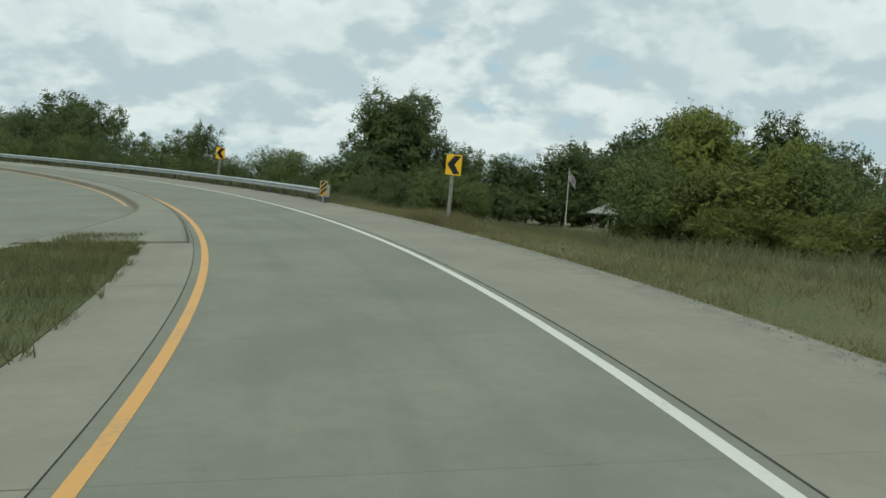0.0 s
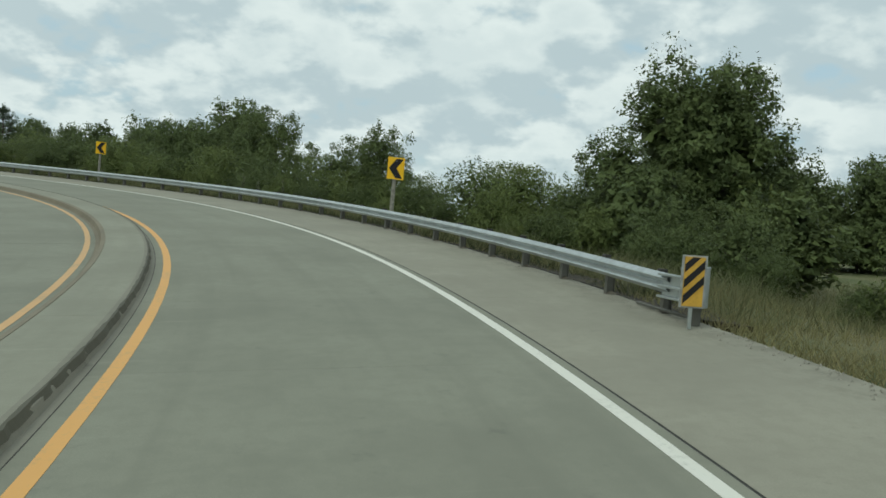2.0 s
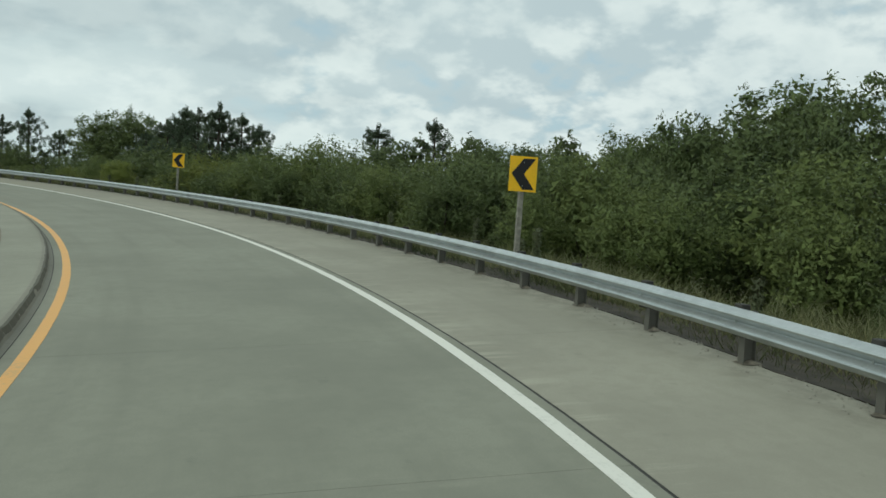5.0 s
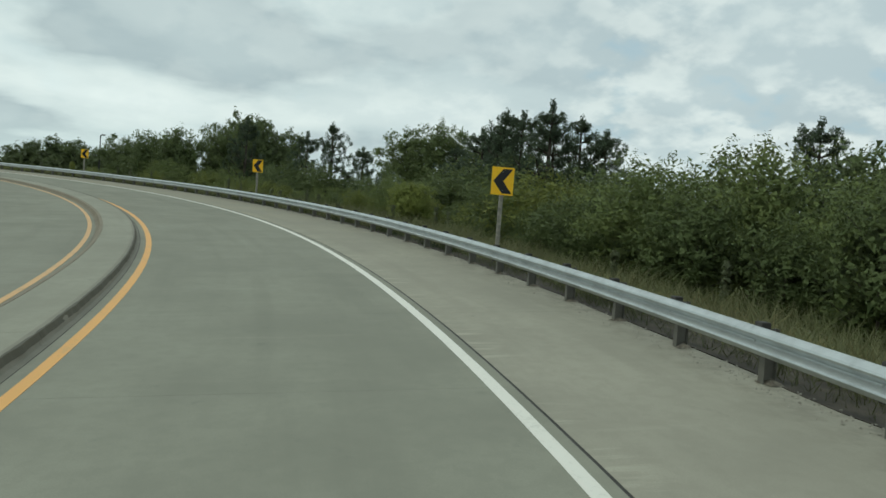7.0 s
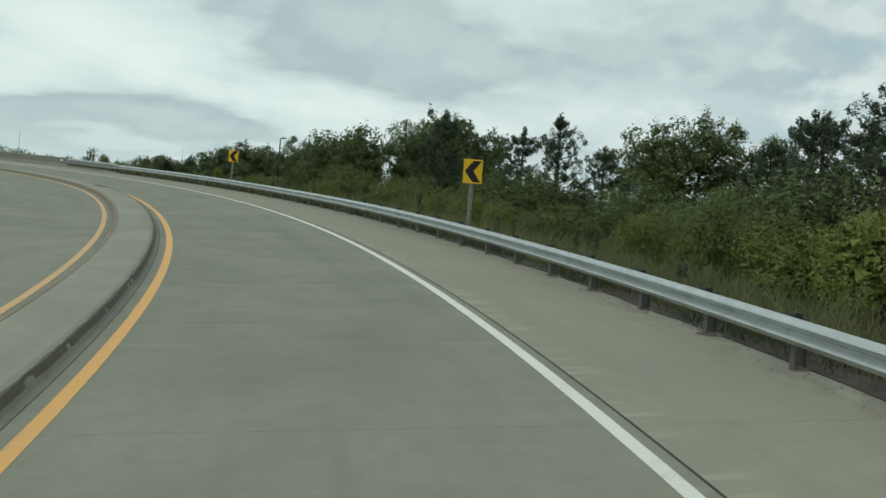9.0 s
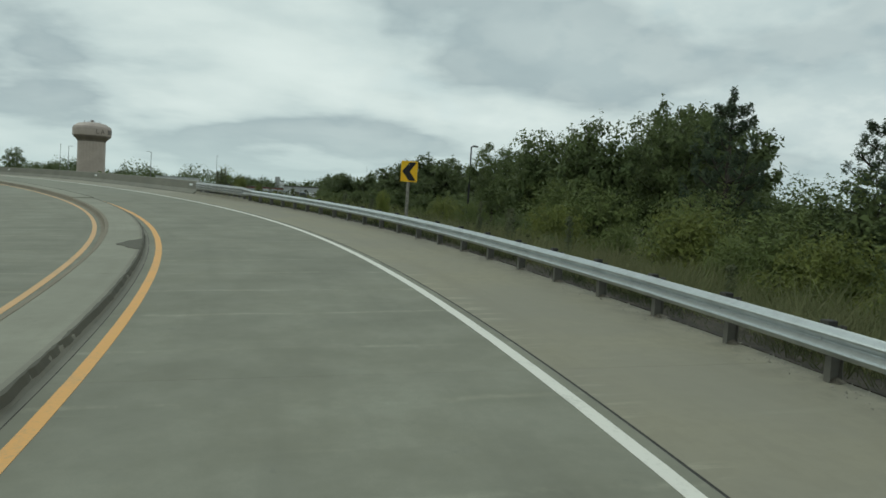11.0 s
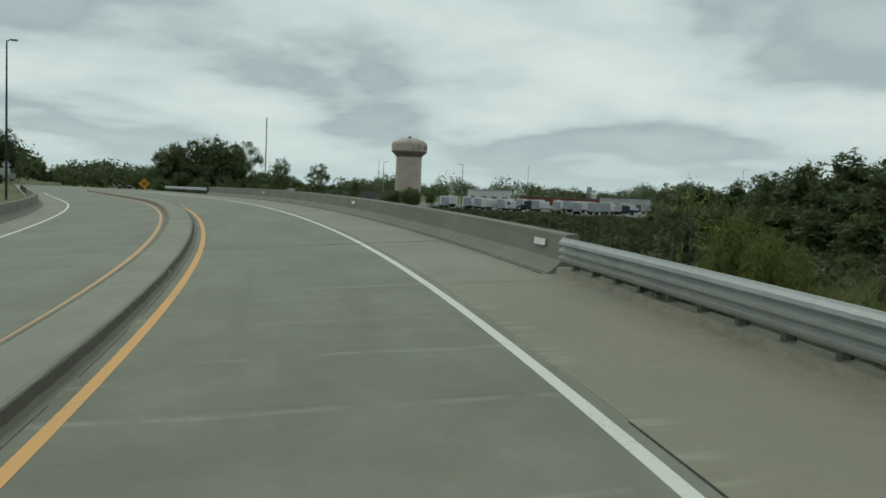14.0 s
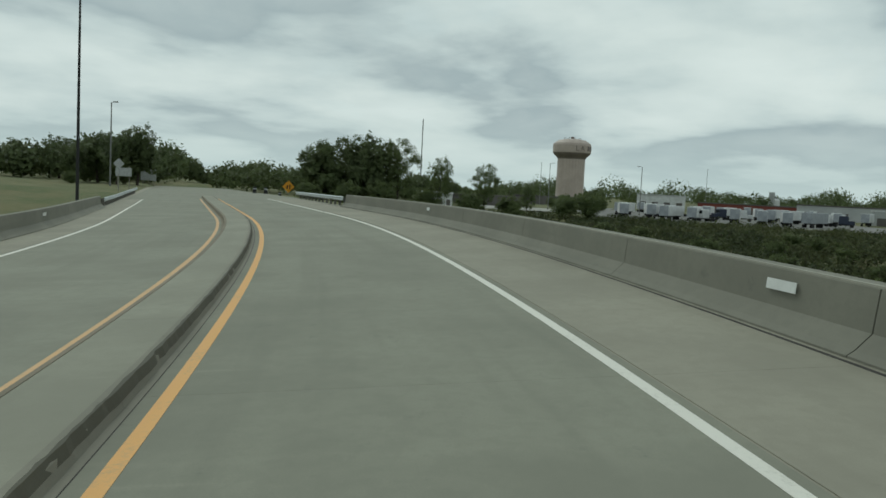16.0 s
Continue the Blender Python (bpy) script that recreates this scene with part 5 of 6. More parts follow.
def gravel(s0, s1, l0, l1, count, label):
    """Loose stones and crumbled edge along the shoulder."""
    rng = np.random.default_rng(5)
    s = rng.uniform(s0, s1, count)
    l = l0 + (l1 - l0) * np.abs(rng.normal(0, 0.5, count)).clip(0, 1)
    p = road(s, l)
    p[:, 2] = np.maximum(ground_z(p[:, 0], p[:, 1]), np.where(l < 3.2, p[:, 2], -99))
    r = rng.uniform(0.006, 0.028, count)[:, None]
    d = [np.array(q) for q in ((1, 0, 0), (-0.5, 0.87, 0), (-0.5, -0.87, 0), (0.1, 0.1, 1.0))]
    v = np.stack([p + r * (q + rng.normal(0, 0.25, (count, 3))) for q in d], 1).reshape(-1, 3)
    f = (np.arange(count)[:, None, None] * 4 + np.array([(0, 1, 3), (1, 2, 3), (2, 0, 3)])[None]).reshape(-1, 3)
    return tagged(new("gravel", quads("gravel", v, f, M_SHOULDER_STONE)), label, "gravel", kind="stuff")


M_ISLAND = leaves("island_blades", (0.19, 0.215, 0.085), (0.33, 0.325, 0.14), (0.34, 0.29, 0.14), 0.7)
M_FIELD = leaves("field_blades", (0.16, 0.195, 0.065), (0.30, 0.325, 0.115), (0.33, 0.32, 0.13), 0.7)
M_SHOULDER_STONE = solid("crumbled_stone", (0.30, 0.28, 0.23), 0.95, 0, 30.0, 0.35)
gravel(-10, 200, 3.22, 2.75, 9000, "loose grey stones along the shoulder edge")
blades("verge_grass", -4, 56, 3.3, 10, 68000, 0.06, 0.22, M_BLADE, "dry tan and green verge grass")
blades("meadow_grass", 4, 62, 8.0, 34.0, 45000, 0.25, 0.6, M_BLADEG, "uneven tall meadow grass below the verge")
blades("verge_grass", 40, 200, 3.9, 9.0, 56000, 0.18, 0.55, M_BLADEG, "tall weedy grass behind the guardrail")
blades("verge_grass", 26.5, 31.5, 3.7, 5.2, 5000, 0.2, 0.5, M_BLADE, "tall dry grass round the sign post")
blades("verge_grass", 42, 200, 3.32, 4.4, 26000, 0.10, 0.34, M_SCRUB, "dark low weeds behind the guardrail posts")
blades("verge_grass", 42, 200, 4.1, 6.2, 24000, 0.10, 0.40, M_BLADE, "dry brown grass behind the guardrail")


# ---- tall weeds with seed stalks ----
def weed(x, y, h, seed, label):
    rng = np.random.default_rng(seed)
    t = thing("weed", pose(x, y, gz(x, y)), label, "weed", "tall weeds on the slope")
    a_ = rng.uniform(-0.08, 0.08, 2)
    part("stalk", bm_tube([(0, 0, -0.1), (a_[0] * h, a_[1] * h, h)], [0.02, 0.012], 5), M_STALK, t)
    z = rng.uniform(0.1, 0.98, (46, 1)) * h
    c = np.concatenate([a_[None] * z, z], 1)
    v, f, q = leaf_cloud(rng, c, np.array([0.06, 0.06, 0.03]), 380, 0.085, 0.4)
    child(new("leaves", quads("leaves", v, f, M_WEEDLEAF, q)), t)


M_STALK = solid("weed_stalk", (0.17, 0.16, 0.09), 0.9)
M_WEEDLEAF = leaves("pale_weed_leaves", (0.13, 0.155, 0.085), (0.21, 0.235, 0.13), (0.22, 0.21, 0.12), 0.8)
for k, (x, y, z) in enumerate(((-160.4, 59.3, 8.1), (-162.0, 59.9, 8.0), (-163.6, 59.0, 7.8), (-166.4, 62.0, 8.5), (-161.2, 61.0, 7.6))):
    weed(x, y, z - gz(x, y), 300 + k, "tall grey-green weed with a dense leafy spike")
wr = random.Random(9)
for k in range(5):
    x, y = -147.4 + wr.uniform(-0.5, 0.5), 62.9 + wr.uniform(-0.4, 0.5)
    weed(x, y, 8.75 + wr.uniform(-0.7, 0.3) - gz(x, y), 400 + k, "tall brown-green weed in a thicket by the parapet end")
for k in range(34):
    x, y = road(wr.uniform(58, 195), wr.uniform(4.8, 8.0))[:2]
    weed(float(x), float(y), wr.uniform(0.7, 1.5), 340 + k, "tall pale weed gone to seed behind the guardrail")
blades("verge_grass", 120, 182, 4.0, 16, 34000, 0.28, 0.8, M_BLADEG, "tall pale weeds on the slope")
blades("verge_grass", 182, 225, 4.0, 18, 24000, 0.35, 0.85, M_FIELD, "green field grass below the bridge approach")
blades("island_grass", -8, 23.6, 0, 0, 46000, 0.08, 0.24, M_ISLAND, "unmown grass island between the lanes", lambda s, r: -6.2 - 0.10 * np.sin(s * 3.1) - 0.06 * np.sin(s * 7.7) + np.minimum(split_l(s) + 1.05 + 0.1 * np.sin(s * 2.3) + 6.2, 0) * r)


# ---- meadow: pavilion, flag and pole ----
M_ROOF = solid("pale_metal_roof", (0.33, 0.33, 0.28), 0.5, 0.2, 2.0, 0.15)
M_TIMBER = solid("brown_timber", (0.12, 0.085, 0.055), 0.85)
M_POLE = solid("white_pole_paint", (0.55, 0.55, 0.52), 0.5)
M_CLOTH = solid("faded_flag_cloth", (0.50, 0.45, 0.47), 0.9)
M_DARK = solid("dark_pole_steel", (0.03, 0.03, 0.03), 0.85, 0.0, 1.0, 0.1, bump=0.0)
M_GREYPOLE = solid("grey_pole_steel", (0.22, 0.22, 0.21), 0.5, 0.5)
px_, py_ = 28.9, 102.3
pz = gz(px_, py_)
pav = thing("pavilion", pose(px_, py_, pz, 0, 0, -16) @ Matrix.Diagonal((1.18, 1.18, 1.0, 1)), "open picnic shelter with a pale hip roof on timber posts", "pavilion")
for sx in (-2.6, 0.0, 2.6):
    for sy in (-1.9, 1.9):
        part("post", bm_box((0.16, 0.16, 2.2), (sx, sy, 1.1), 0.01), M_TIMBER, pav)
bm = bmesh.new()
e = [bm.verts.new(v) for v in ((-3.3, -2.6, 2.15), (3.3, -2.6, 2.15), (3.3, 2.6, 2.15), (-3.3, 2.6, 2.15), (-1.1, 0, 3.55), (1.1, 0, 3.55), (-3.3, -2.6, 2.0), (3.3, -2.6, 2.0), (3.3, 2.6, 2.0), (-3.3, 2.6, 2.0))]
for f in ((0, 1, 5, 4), (1, 2, 5), (2, 3, 4, 5), (3, 0, 4), (0, 6, 7, 1), (1, 7, 8, 2), (2, 8, 9, 3), (3, 9, 6, 0), (9, 8, 7, 6)):
    bm.faces.new([e[i] for i in f])
part("roof", bm, M_ROOF, pav, "pale weathered hip roof")
part("slab", bm_box((6.4, 5.0, 0.12), (0, 0, 0.06), 0.02), M_SHOULDER, pav)


def picnic_table(x, y, turn):
    t = thing("picnic_table", pose(x, y, pz + 0.12, 0, 0, turn), "brown wooden picnic table under the shelter", "table")
    for k in (-0.3, 0, 0.3):
        part("board", bm_box((1.8, 0.26, 0.04), (0, k, 0.75), 0.005), M_TIMBER, t)
    for k in (-0.72, 0.72):
        part("bench", bm_box((1.8, 0.26, 0.04), (0, k, 0.45), 0.005), M_TIMBER, t)
    for sx in (-0.65, 0.65):
        part("leg", bm_box((0.06, 1.5, 0.08), (sx, 0, 0.40), 0.005, bm_box((0.06, 0.08, 0.9), (sx, 0.35, 0.37), 0, None, Matrix.Rotation(radians(22), 4, "X"))), M_TIMBER, t)


picnic_table(27.4, 102.2, -16)
picnic_table(30.4, 102.6, -16)
fx, fy = 20.1, 94.3
fz = gz(fx, fy)
flag = thing("flagpole", pose(fx, fy, fz), "white flagpole with a limp faded flag beside the shelter", "flagpole")
part("pole", bm_tube([(0, 0, -0.1), (0, 0, 3.5), (0, 0, 7.1)], [0.075, 0.065, 0.045], 10), M_POLE, flag)
bm = bmesh.new()
bmesh.ops.create_uvsphere(bm, u_segments=10, v_segments=6, radius=0.07, matrix=Matrix.Translation((0, 0, 7.15)))
part("finial", bm, M_POLE, flag)
bm = bmesh.new()
grid = [[bm.verts.new((0.06 + 0.85 * u / 7 + 0.06 * math.sin(v * 1.2), 0.12 * math.sin(u * 1.1 + v * 0.5), 6.8 - 1.2 * v / 6 - 1.0 * (u / 7) ** 1.2)) for u in range(8)] for v in range(7)]
for r0_, r1_ in zip(grid, grid[1:]):
    for i in range(7):
        bm.faces.new((r0_[i], r0_[i + 1], r1_[i + 1], r1_[i]))
bmesh.ops.solidify(bm, geom=bm.faces[:], thickness=0.01)
part("flag", bm, M_CLOTH, flag, "faded pale flag hanging limp")


def utility_pole(x, y, h, label):
    t = thing("utility_pole", pose(x, y, gz(x, y)), label, "pole")
    part("pole", bm_tube([(0, 0, -0.3), (0, 0, h)], [0.15, 0.10], 9), M_WOOD, t)
    part("cap", bm_tube([(0, 0, h - 0.02), (0, 0, h + 0.06)], [0.115, 0.04], 9), M_STEELD, t)


utility_pole(40.0, 80.0, 7.4 - gz(40.0, 80.0), "short grey wooden pole in the meadow")


# ---- lamps ----
def high_lamp(x, y, z0, z1, r, mat, label, arm=1.6, turn=0):
    t = thing("street_lamp", pose(x, y, z0, 0, 0, turn), label, "street lamp", "tall lamps round the junction")
    h = z1 - z0
    part("base", bm_tube([(0, 0, -0.3), (0, 0, 0.5)], [r * 2.2, r * 2.0], 10), M_PARAPET, t)
    part("pole", bm_tube([(0, 0, 0.4), (0, 0, h * 0.5), (0, 0, h)], [r * 1.2, r, r * 0.7], 10), mat, t)
    part("arm", bm_tube([(0, 0, h - 0.15), (arm * 0.6, 0, h + 0.1), (arm, 0, h + 0.1)], [r * 0.5, r * 0.45, r * 0.4], 6), mat, t)
    part("lamp_head", bm_box((0.75, 0.36, 0.18), (arm + 0.2, 0, h + 0.1), 0.05), M_GREYPOLE, t, "grey lamp head")
    return t


high_lamp(-197.8, -10.4, 5.5, 22.6, 0.105, M_DARK, "tall dark lamp column beside the far parapet", 0.5, 130)
high_lamp(-245.0, -71.5, 6.0, 20.4, 0.12, M_GREYPOLE, "grey lamp column by the junction trees", 0.5, 130)
for x, y, z1 in ((-420.9, -37.9, 19.3), (-520, -120, 24), (-430, -75, 20), (-560, 60, 26), (-690, 150, 30), (-600, -60, 26), (-480, 90, 20), (-760, 20, 31)):
    high_lamp(x, y, gz(x, y), z1, 0.14, M_GREYPOLE, "tall grey lamp mast over the truck yard", 1.2, prng.uniform(0, 360))
high_lamp(-178.4, 79.9, gz(-178.4, 79.9), 13.1, 0.10, M_DARK, "dark lamp pole above the trees", 0.7, 150)

# ---- water tower ----
M_TOWER = solid("tower_paint", (0.45, 0.375, 0.325), 0.55, 0, 0.15, 0.1)
M_TOWERD = solid("tower_dark_band", (0.20, 0.165, 0.15), 0.6, 0, 0.2, 0.15)
tx_, ty_ = -657, -162
tower = thing("water_tower", pose(tx_, ty_, 3.0, 0, 0, 0), "tall pinkish-beige water tower with a fluted shaft and wide tank", "water tower")


def lathe(profile, sides=48, flute=0.0):
    bm = bmesh.new()
    rings = []
    for r, z in profile:
        rings.append([bm.verts.new((r * (1 + flute * (k % 2)) * math.cos(k * math.tau / sides), r * (1 + flute * (k % 2)) * math.sin(k * math.tau / sides), z)) for k in range(sides)])
    for a_, b_ in zip(rings, rings[1:]):
        for k in range(sides):
            bm.faces.new((a_[k], a_[(k + 1) % sides], b_[(k + 1) % sides], b_[k]))
    bm.faces.new(rings[0][::-1])
    bm.faces.new(rings[-1])
    return bm


part("shaft", lathe([(9.2, -1), (9.0, 10), (8.9, 29.5)], 56, 0.012), M_TOWER, tower)
part("neck", lathe([(9.0, 29.4), (9.6, 30.5), (11.9, 32.6), (12.3, 33.4)], 56), M_TOWERD, tower, "dark flared neck")
part("tank", lathe([(12.35, 33.4), (12.5, 34.2), (12.5, 38.2), (12.0, 39.6), (9.0, 41.6), (4.0, 42.6), (0.6, 42.8)], 56), M_TOWER, tower)
bm = lathe([(1.2, 42.4), (1.2, 43.8), (0.7, 44.2)], 12)
for k in range(9):
    bm_tube([(5.5 * math.cos(k * 0.7), 5.5 * math.sin(k * 0.7), 42.1), (5.5 * math.cos(k * 0.7), 5.5 * math.sin(k * 0.7), 43.4)], [0.12, 0.12], 5, bm)
part("roof_fittings", bm, M_TOWERD, tower)
view_a = math.degrees(math.atan2(80 - ty_, -130 - tx_))
for i, ch in enumerate("LA"):
    cu = bpy.data.curves.new("lettering", "FONT")
    cu.body, cu.size, cu.extrude, cu.align_x = ch, 4.6, 0.03, "CENTER"
    ob = new("lettering", cu)
    dg = bpy.context.evaluated_depsgraph_get()
    me = bpy.data.meshes.new_from_object(ob.evaluated_get(dg))
    bpy.data.objects.remove(ob)
    me.materials.clear()
    me.materials.append(M_TOWERD)
    az = radians(view_a + 14 + i * 17)
    t_ = child(new("lettering", me), tower, "dark painted letter")
    t_.matrix_local = Matrix.Translation((12.56 * math.cos(az), 12.56 * math.sin(az), 34.6)) @ pose(0, 0, 0, 90, 0, math.degrees(az) + 90)
for i in range(3):
    az = radians(view_a + 56 + i * 14)
    t_ = part("lettering", bm_box((2.4, 0.08, 3.0), (0, 0, 0)), M_TOWERD, tower)
    t_.matrix_local = Matrix.Translation((12.5 * math.cos(az), 12.5 * math.sin(az), 36.2)) @ pose(0, 0, 0, 0, 0, math.degrees(az) + 90)
# radio mast
ant = thing("radio_mast", pose(-1145, -600, 4), "thin guyed radio mast far off", "mast")
part("mast", bm_tube([(0, 0, 0), (0, 0, 104)], [0.9, 0.7], 4), M_GREYPOLE, ant)

# ---- truck yard ----
M_TRAILER = solid("trailer_white", (0.60, 0.61, 0.60), 0.45, 0, 0.6, 0.12)
M_TRAILG = solid("trailer_grey", (0.34, 0.36, 0.38), 0.5, 0, 0.6, 0.15)
M_TYRE = solid("tyre_rubber", (0.02, 0.02, 0.02), 0.9)
M_CABB = solid("cab_dark_blue", (0.03, 0.038, 0.065), 0.35)
M_CABR = solid("rust_red_paint", (0.20, 0.05, 0.035), 0.6)
M_GLASSD = solid("dark_window_glass", (0.02, 0.025, 0.03), 0.12)
M_ASPH = solid("yard_asphalt", (0.20, 0.195, 0.18), 0.9, 0, 0.05, 0.2)
M_LOT = solid("pale_lot_concrete", (0.34, 0.33, 0.29), 0.9, 0, 0.05, 0.15)
M_WALL = solid("warehouse_cladding", (0.42, 0.43, 0.42), 0.6, 0, 0.1, 0.12)
M_ROOFD = solid("dark_flat_roof", (0.13, 0.12, 0.11), 0.8, 0, 0.1, 0.2)


def bearing(deg, d):
    a_ = radians(deg)
    return -158 - math.sin(a_) * d, 47 + math.cos(a_) * d


def wheel(parent, x, y, r=0.5):
    bm = bmesh.new()
    bmesh.ops.create_cone(bm, cap_ends=True, segments=14, radius1=r, radius2=r, depth=0.5, matrix=Matrix.Translation((x, y, r)) @ Matrix.Rotation(radians(90), 4, "X"))
    part("wheel", bm, M_TYRE, parent)


def trailer(label, mat):
    t = thing("semi_trailer", Matrix(), label, "trailer", "trailers parked in the yard")
    part("box", bm_box((13.6, 2.6, 2.8), (0, 0, 2.65), 0.06), mat, t)
    part("chassis", bm_box((12.5, 1.2, 0.25), (0, 0, 1.12)), M_DARK, t)
    part("landing_gear", bm_box((0.2, 1.8, 1.0), (4.0, 0, 0.55)), M_DARK, t)
    part("rear_door_frame", bm_box((0.06, 2.5, 2.7), (-6.83, 0, 2.65)), M_TRAILG, t)
    for wx in (-5.6, -4.3):
        for wy in (-1.0, 1.0):
            wheel(t, wx, wy)
    return t


def tractor(label, mat):
    t = thing("truck_tractor", Matrix(), label, "truck", "tractors parked in the yard")
    part("cab", bm_box((2.6, 2.4, 2.5), (0, 0, 2.2), 0.15), mat, t)
    part("bonnet", bm_box((1.9, 1.9, 1.2), (2.1, 0, 1.5), 0.15), mat, t)
    part("windscreen", bm_box((0.06, 2.0, 0.8), (1.3, 0, 2.75), 0.02), M_GLASSD, t)
    part("chassis", bm_box((7.0, 1.0, 0.25), (-0.6, 0, 0.85)), M_DARK, t)
    for wx in (2.2, -2.2, -3.4):
        for wy in (-1.0, 1.0):
            wheel(t, wx, wy)
    return t


yard = mesh_ob("pavement", [(*bearing(a_, d), gz(*bearing(a_, d)) + 0.10) for a_, d in ((111, 218), (93, 218), (90, 420), (112, 420))], [(0, 1, 2, 3)], M_ASPH)
lot = mesh_ob("pavement", [(*bearing(a_, d), gz(*bearing(a_, d)) + 0.12) for a_, d in ((119, 255), (111.2, 255), (111.2, 320), (119, 320))], [(0, 1, 2, 3)], M_LOT)
tagged(lot, "pale concrete parking apron beside the yard", "parking lot", kind="structure")
tagged(yard, "wide grey truck yard surface", "yard", kind="structure")
tr = {"w": trailer("white box trailer parked in the truck yard", M_TRAILER), "g": trailer("grey box trailer parked in the truck yard", M_TRAILG), "b": tractor("dark blue tractor unit parked in the yard", M_CABB), "r": tractor("white tractor unit parked in the yard", M_TRAILER)}
yr = random.Random(21)
for row, (d, a0, a1, stepa) in enumerate(((240, 97, 109.5, 0.75), (268, 95, 110, 1.0), (300, 94, 110, 1.1), (345, 93, 109, 1.4))):
    a_ = a0
    while a_ < a1:
        x, y = bearing(a_ + yr.uniform(-0.2, 0.2), d + yr.uniform(-3, 3))
        k = yr.choice("wwwwgwrrwb")
        copy_thing(tr[k], pose(x, y, gz(x, y) + 0.1, 0, 0, a_ + (yr.choice((88, 93, 84, 72, 90)) if k in "wg" else yr.uniform(0, 360))))
        a_ += stepa * yr.uniform(0.85, 1.5) * (2.0 if k == "w" and row == 0 else 1.3)
for t in tr.values():
    for c in (*t.children_recursive, t):
        bpy.data.objects.remove(c)


def warehouse(x, y, size, turn, label, wall, roof, doors=4, z=None):
    t = thing("warehouse", pose(x, y, gz(x, y) if z is None else z, 0, 0, turn), label, "building")
    part("wall", bm_box(size, (0, 0, size[2] / 2), 0.05), wall, t)
    part("roof", bm_box((size[0] + 0.6, size[1] + 0.6, 0.5), (0, 0, size[2] + 0.25), 0.05), roof, t)
    for i in range(doors):
        part("door", bm_box((size[0] / doors * 0.5, 0.12, size[2] * 0.55), (-size[0] / 2 + (i + 0.5) * size[0] / doors, -size[1] / 2 - 0.06, size[2] * 0.28), 0.02), M_ROOFD, t)
    return t


for a_, d, size, wl, rf in ((94.5, 390, (46, 18, 6), M_WALL, M_ROOFD), (100, 430, (60, 20, 5), M_CABR, M_ROOFD), (91.0, 330, (30, 14, 5), M_WALL, M_TRAILER), (89.5, 300, (24, 12, 4.5), M_WALL, M_TRAILER), (118.5, 330, (34, 12, 3.6), M_ROOFD, M_ROOFD), (114.5, 420, (30, 12, 4), M_ROOFD, M_ROOFD), (122, 260, (10, 6, 4), M_TRAILER, M_TRAILER), (106.5, 470, (26, 14, 8), M_TRAILER, M_WALL)):
    x, y = bearing(a_, d)
    warehouse(x, y, size, a_ - 180 + 180, "low metal warehouse beyond the truck yard", wl, rf)
# silo works
x, y = bearing(99.3, 640)
silo = thing("silo", pose(x, y, gz(x, y)) @ Matrix.Diagonal((0.9, 0.9, 0.62, 1)), "pale grain silo works with a stair tower", "silo")
for k in range(3):
    bm = lathe([(3.2, 0), (3.2, 15), (1.0, 17)], 20)
    bmesh.ops.translate(bm, verts=bm.verts, vec=(k * 6.8 - 7, 0, 0))
    part("bin", bm, M_TRAILER, silo)
part("head_house", bm_box((4, 4, 24), (12.5, 0, 12), 0.1), M_WALL, silo)
part("conveyor", bm_tube([(12, 0, 23), (-8, 0, 17.5)], [0.7, 0.7], 6), M_GREYPOLE, silo)

# ---- road junction beyond the bridge ----
M_ORANGE = solid("sign_orange_yellow", (0.80, 0.36, 0.02), 0.4)
M_SIGNW = solid("sign_grey_back", (0.40, 0.41, 0.40), 0.5, 0.3)


def diamond_sign(x, y, z, turn, size, mat, label, plate=True, high=2.6):
    t = thing("road_sign", pose(x, y, z, 0, 0, turn), label, "road sign")
    part("post", bm_box((0.09, 0.09, high + 0.6), (0, 0.06, (high + 0.6) / 2 - 0.2), 0.01), M_WOOD, t)
    p_ = part("panel", bm_box((size, 0.02, size), (0, 0, high), 0.01, None, Matrix.Rotation(radians(45), 4, "Y")), mat, t)
    if plate:
        part("plate", bm_box((size * 0.7, 0.02, size * 0.6), (0, 0, high - size * 1.05), 0.01), mat, t)
    return t, p_


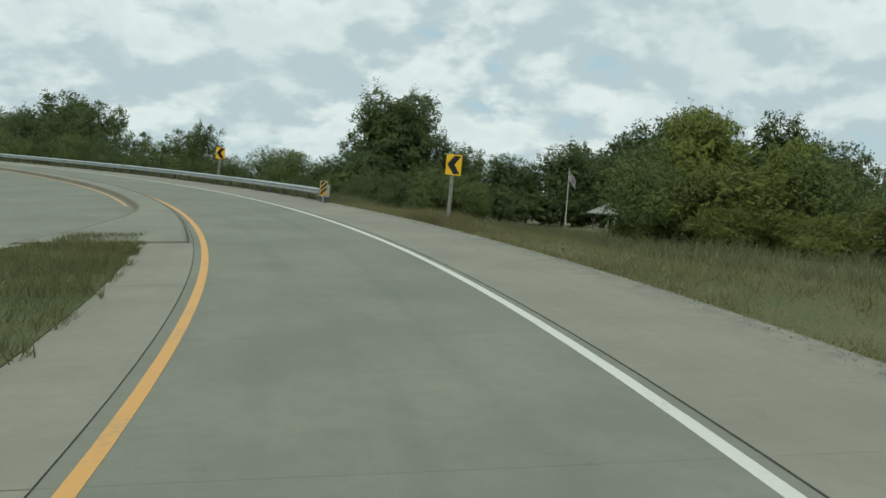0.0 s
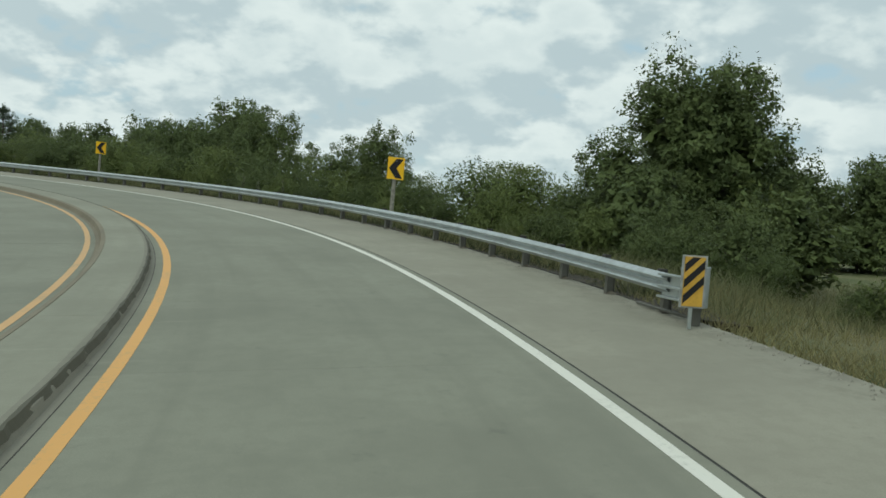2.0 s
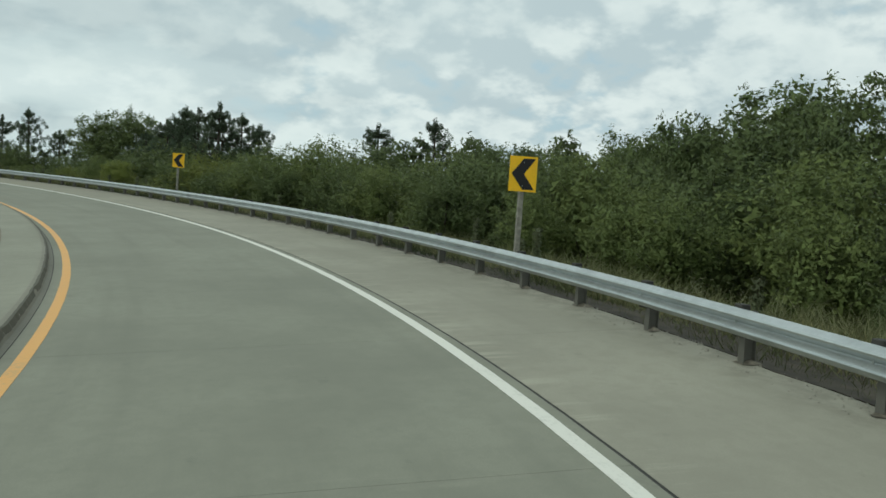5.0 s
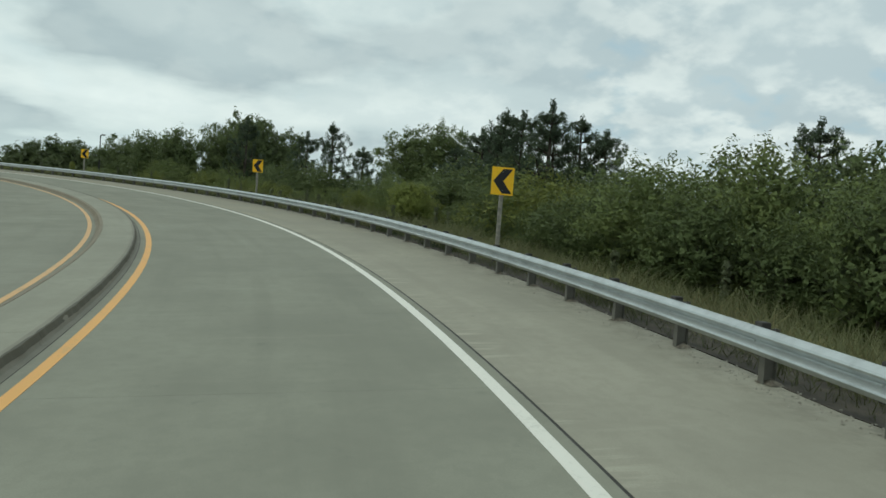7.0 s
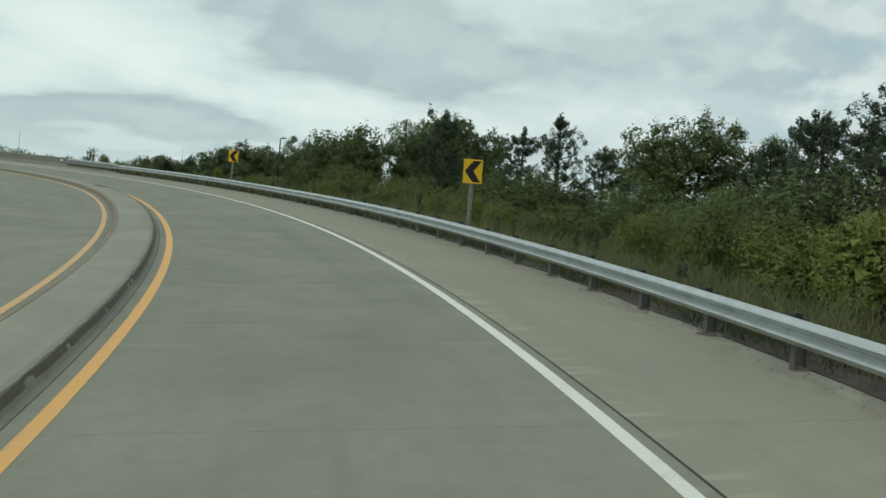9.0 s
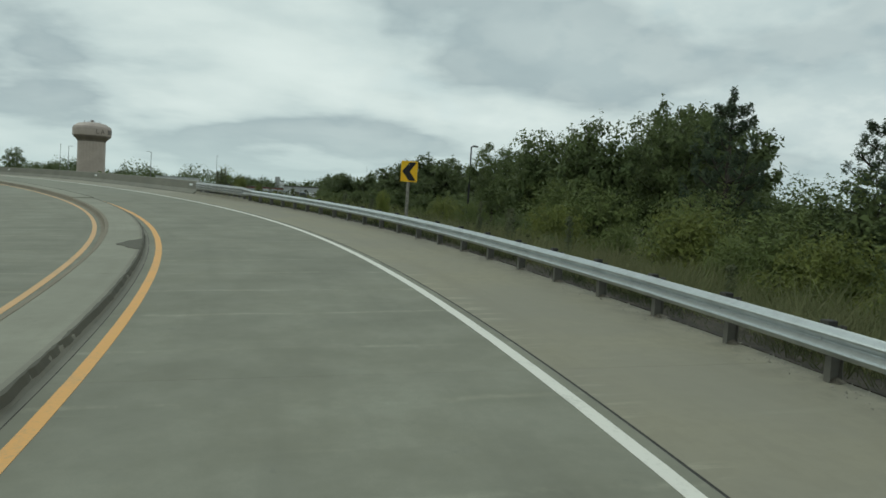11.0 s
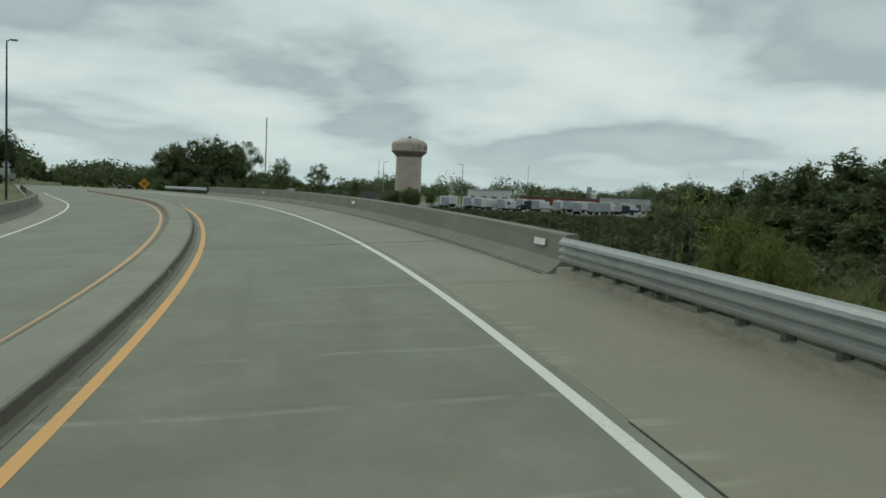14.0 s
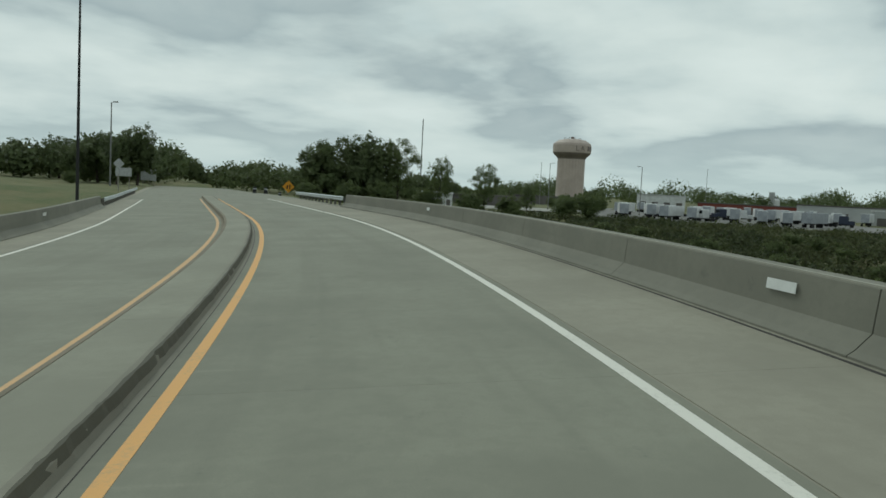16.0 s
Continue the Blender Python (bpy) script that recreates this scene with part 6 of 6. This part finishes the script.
diamond_sign(-223.7, -40.5, gz(-223.7, -40.5), 131, 0.95, M_SIGNW, "grey diamond sign seen from its back with a small plate", True, 3.4)
ow = Vector((-280.5, -64.4))
t_, p_ = diamond_sign(ow.x, ow.y, gz(ow.x, ow.y), 132, 1.75, M_ORANGE, "orange-yellow diamond warning sign with two black arrows", False, 3.0)
for k in (-0.26, 0.26):
    part("arrow", bm_prism([(k - 0.09, 2.55), (k + 0.09, 2.55), (k + 0.09, 3.05), (k + 0.22, 3.05), (k, 3.4), (k - 0.22, 3.05), (k - 0.09, 3.05)], 0.02, m=Matrix.Translation((0, -0.035, 0))), M_SIGNK, p_)
for x, y, wv_, hv in ((-272.0, -96.0, 3.2, 2.4), (-233.0, -52.0, 2.2, 1.2)):
    t = thing("road_sign", pose(x, y, gz(x, y), 0, 0, 128), "grey rectangular sign back on two posts", "road sign")
    part("panel", bm_box((wv_, 0.03, hv), (0, 0, 2.4), 0.01), M_SIGNW, t)
    for k in (-0.35, 0.35):
        part("post", bm_box((0.1, 0.1, 3.4), (k * wv_, 0.08, 1.5), 0.01), M_WOOD, t)


def car(x, y, turn, mat, label):
    z = float(max(gz(x, y), to_road_z(x, y)))
    t = thing("car", pose(x, y, z, 0, 0, turn), label, "car")
    part("body", bm_box((4.6, 1.8, 0.75), (0, 0, 0.68), 0.18), mat, t)
    part("cabin", bm_prism([(-1.5, 1.0), (1.2, 1.0), (0.6, 1.55), (-1.1, 1.55)], 1.6, m=Matrix.Translation((0, -0.8, 0))), M_GLASSD, t)
    for wx in (-1.4, 1.4):
        for wy in (-0.8, 0.8):
            wheel(t, wx, wy, 0.33)


def to_road_z(x, y):
    s_, l_ = to_sl(np.array([x]), np.array([y]))
    return float(np.interp(s_[0], S, BZ)) if abs(l_[0] + 5) < 11 else -99.0


car(-284.5, -61.5, 40, M_CABB, "blue car waiting at the junction")
car(-330, -122, 30, M_TRAILG, "grey car on the far street")


def barrel(x, y, label):
    x, y = float(x), float(y)
    t = thing("traffic_drum", pose(x, y, float(max(gz(x, y), to_road_z(x, y)))), label, "traffic drum", "drums at the junction")
    part("drum", lathe([(0.34, 0.0), (0.34, 0.1), (0.28, 0.12), (0.25, 1.0), (0.2, 1.02)], 14), M_DARK, t)
    part("band", lathe([(0.275, 0.62), (0.27, 0.8)], 14), M_SIGNW, t)


for x, y in ((-248.3, -41.7), (-249.5, -40.6), (-269.2, -56.1)):
    barrel(x, y, "dark traffic drum with a pale band")
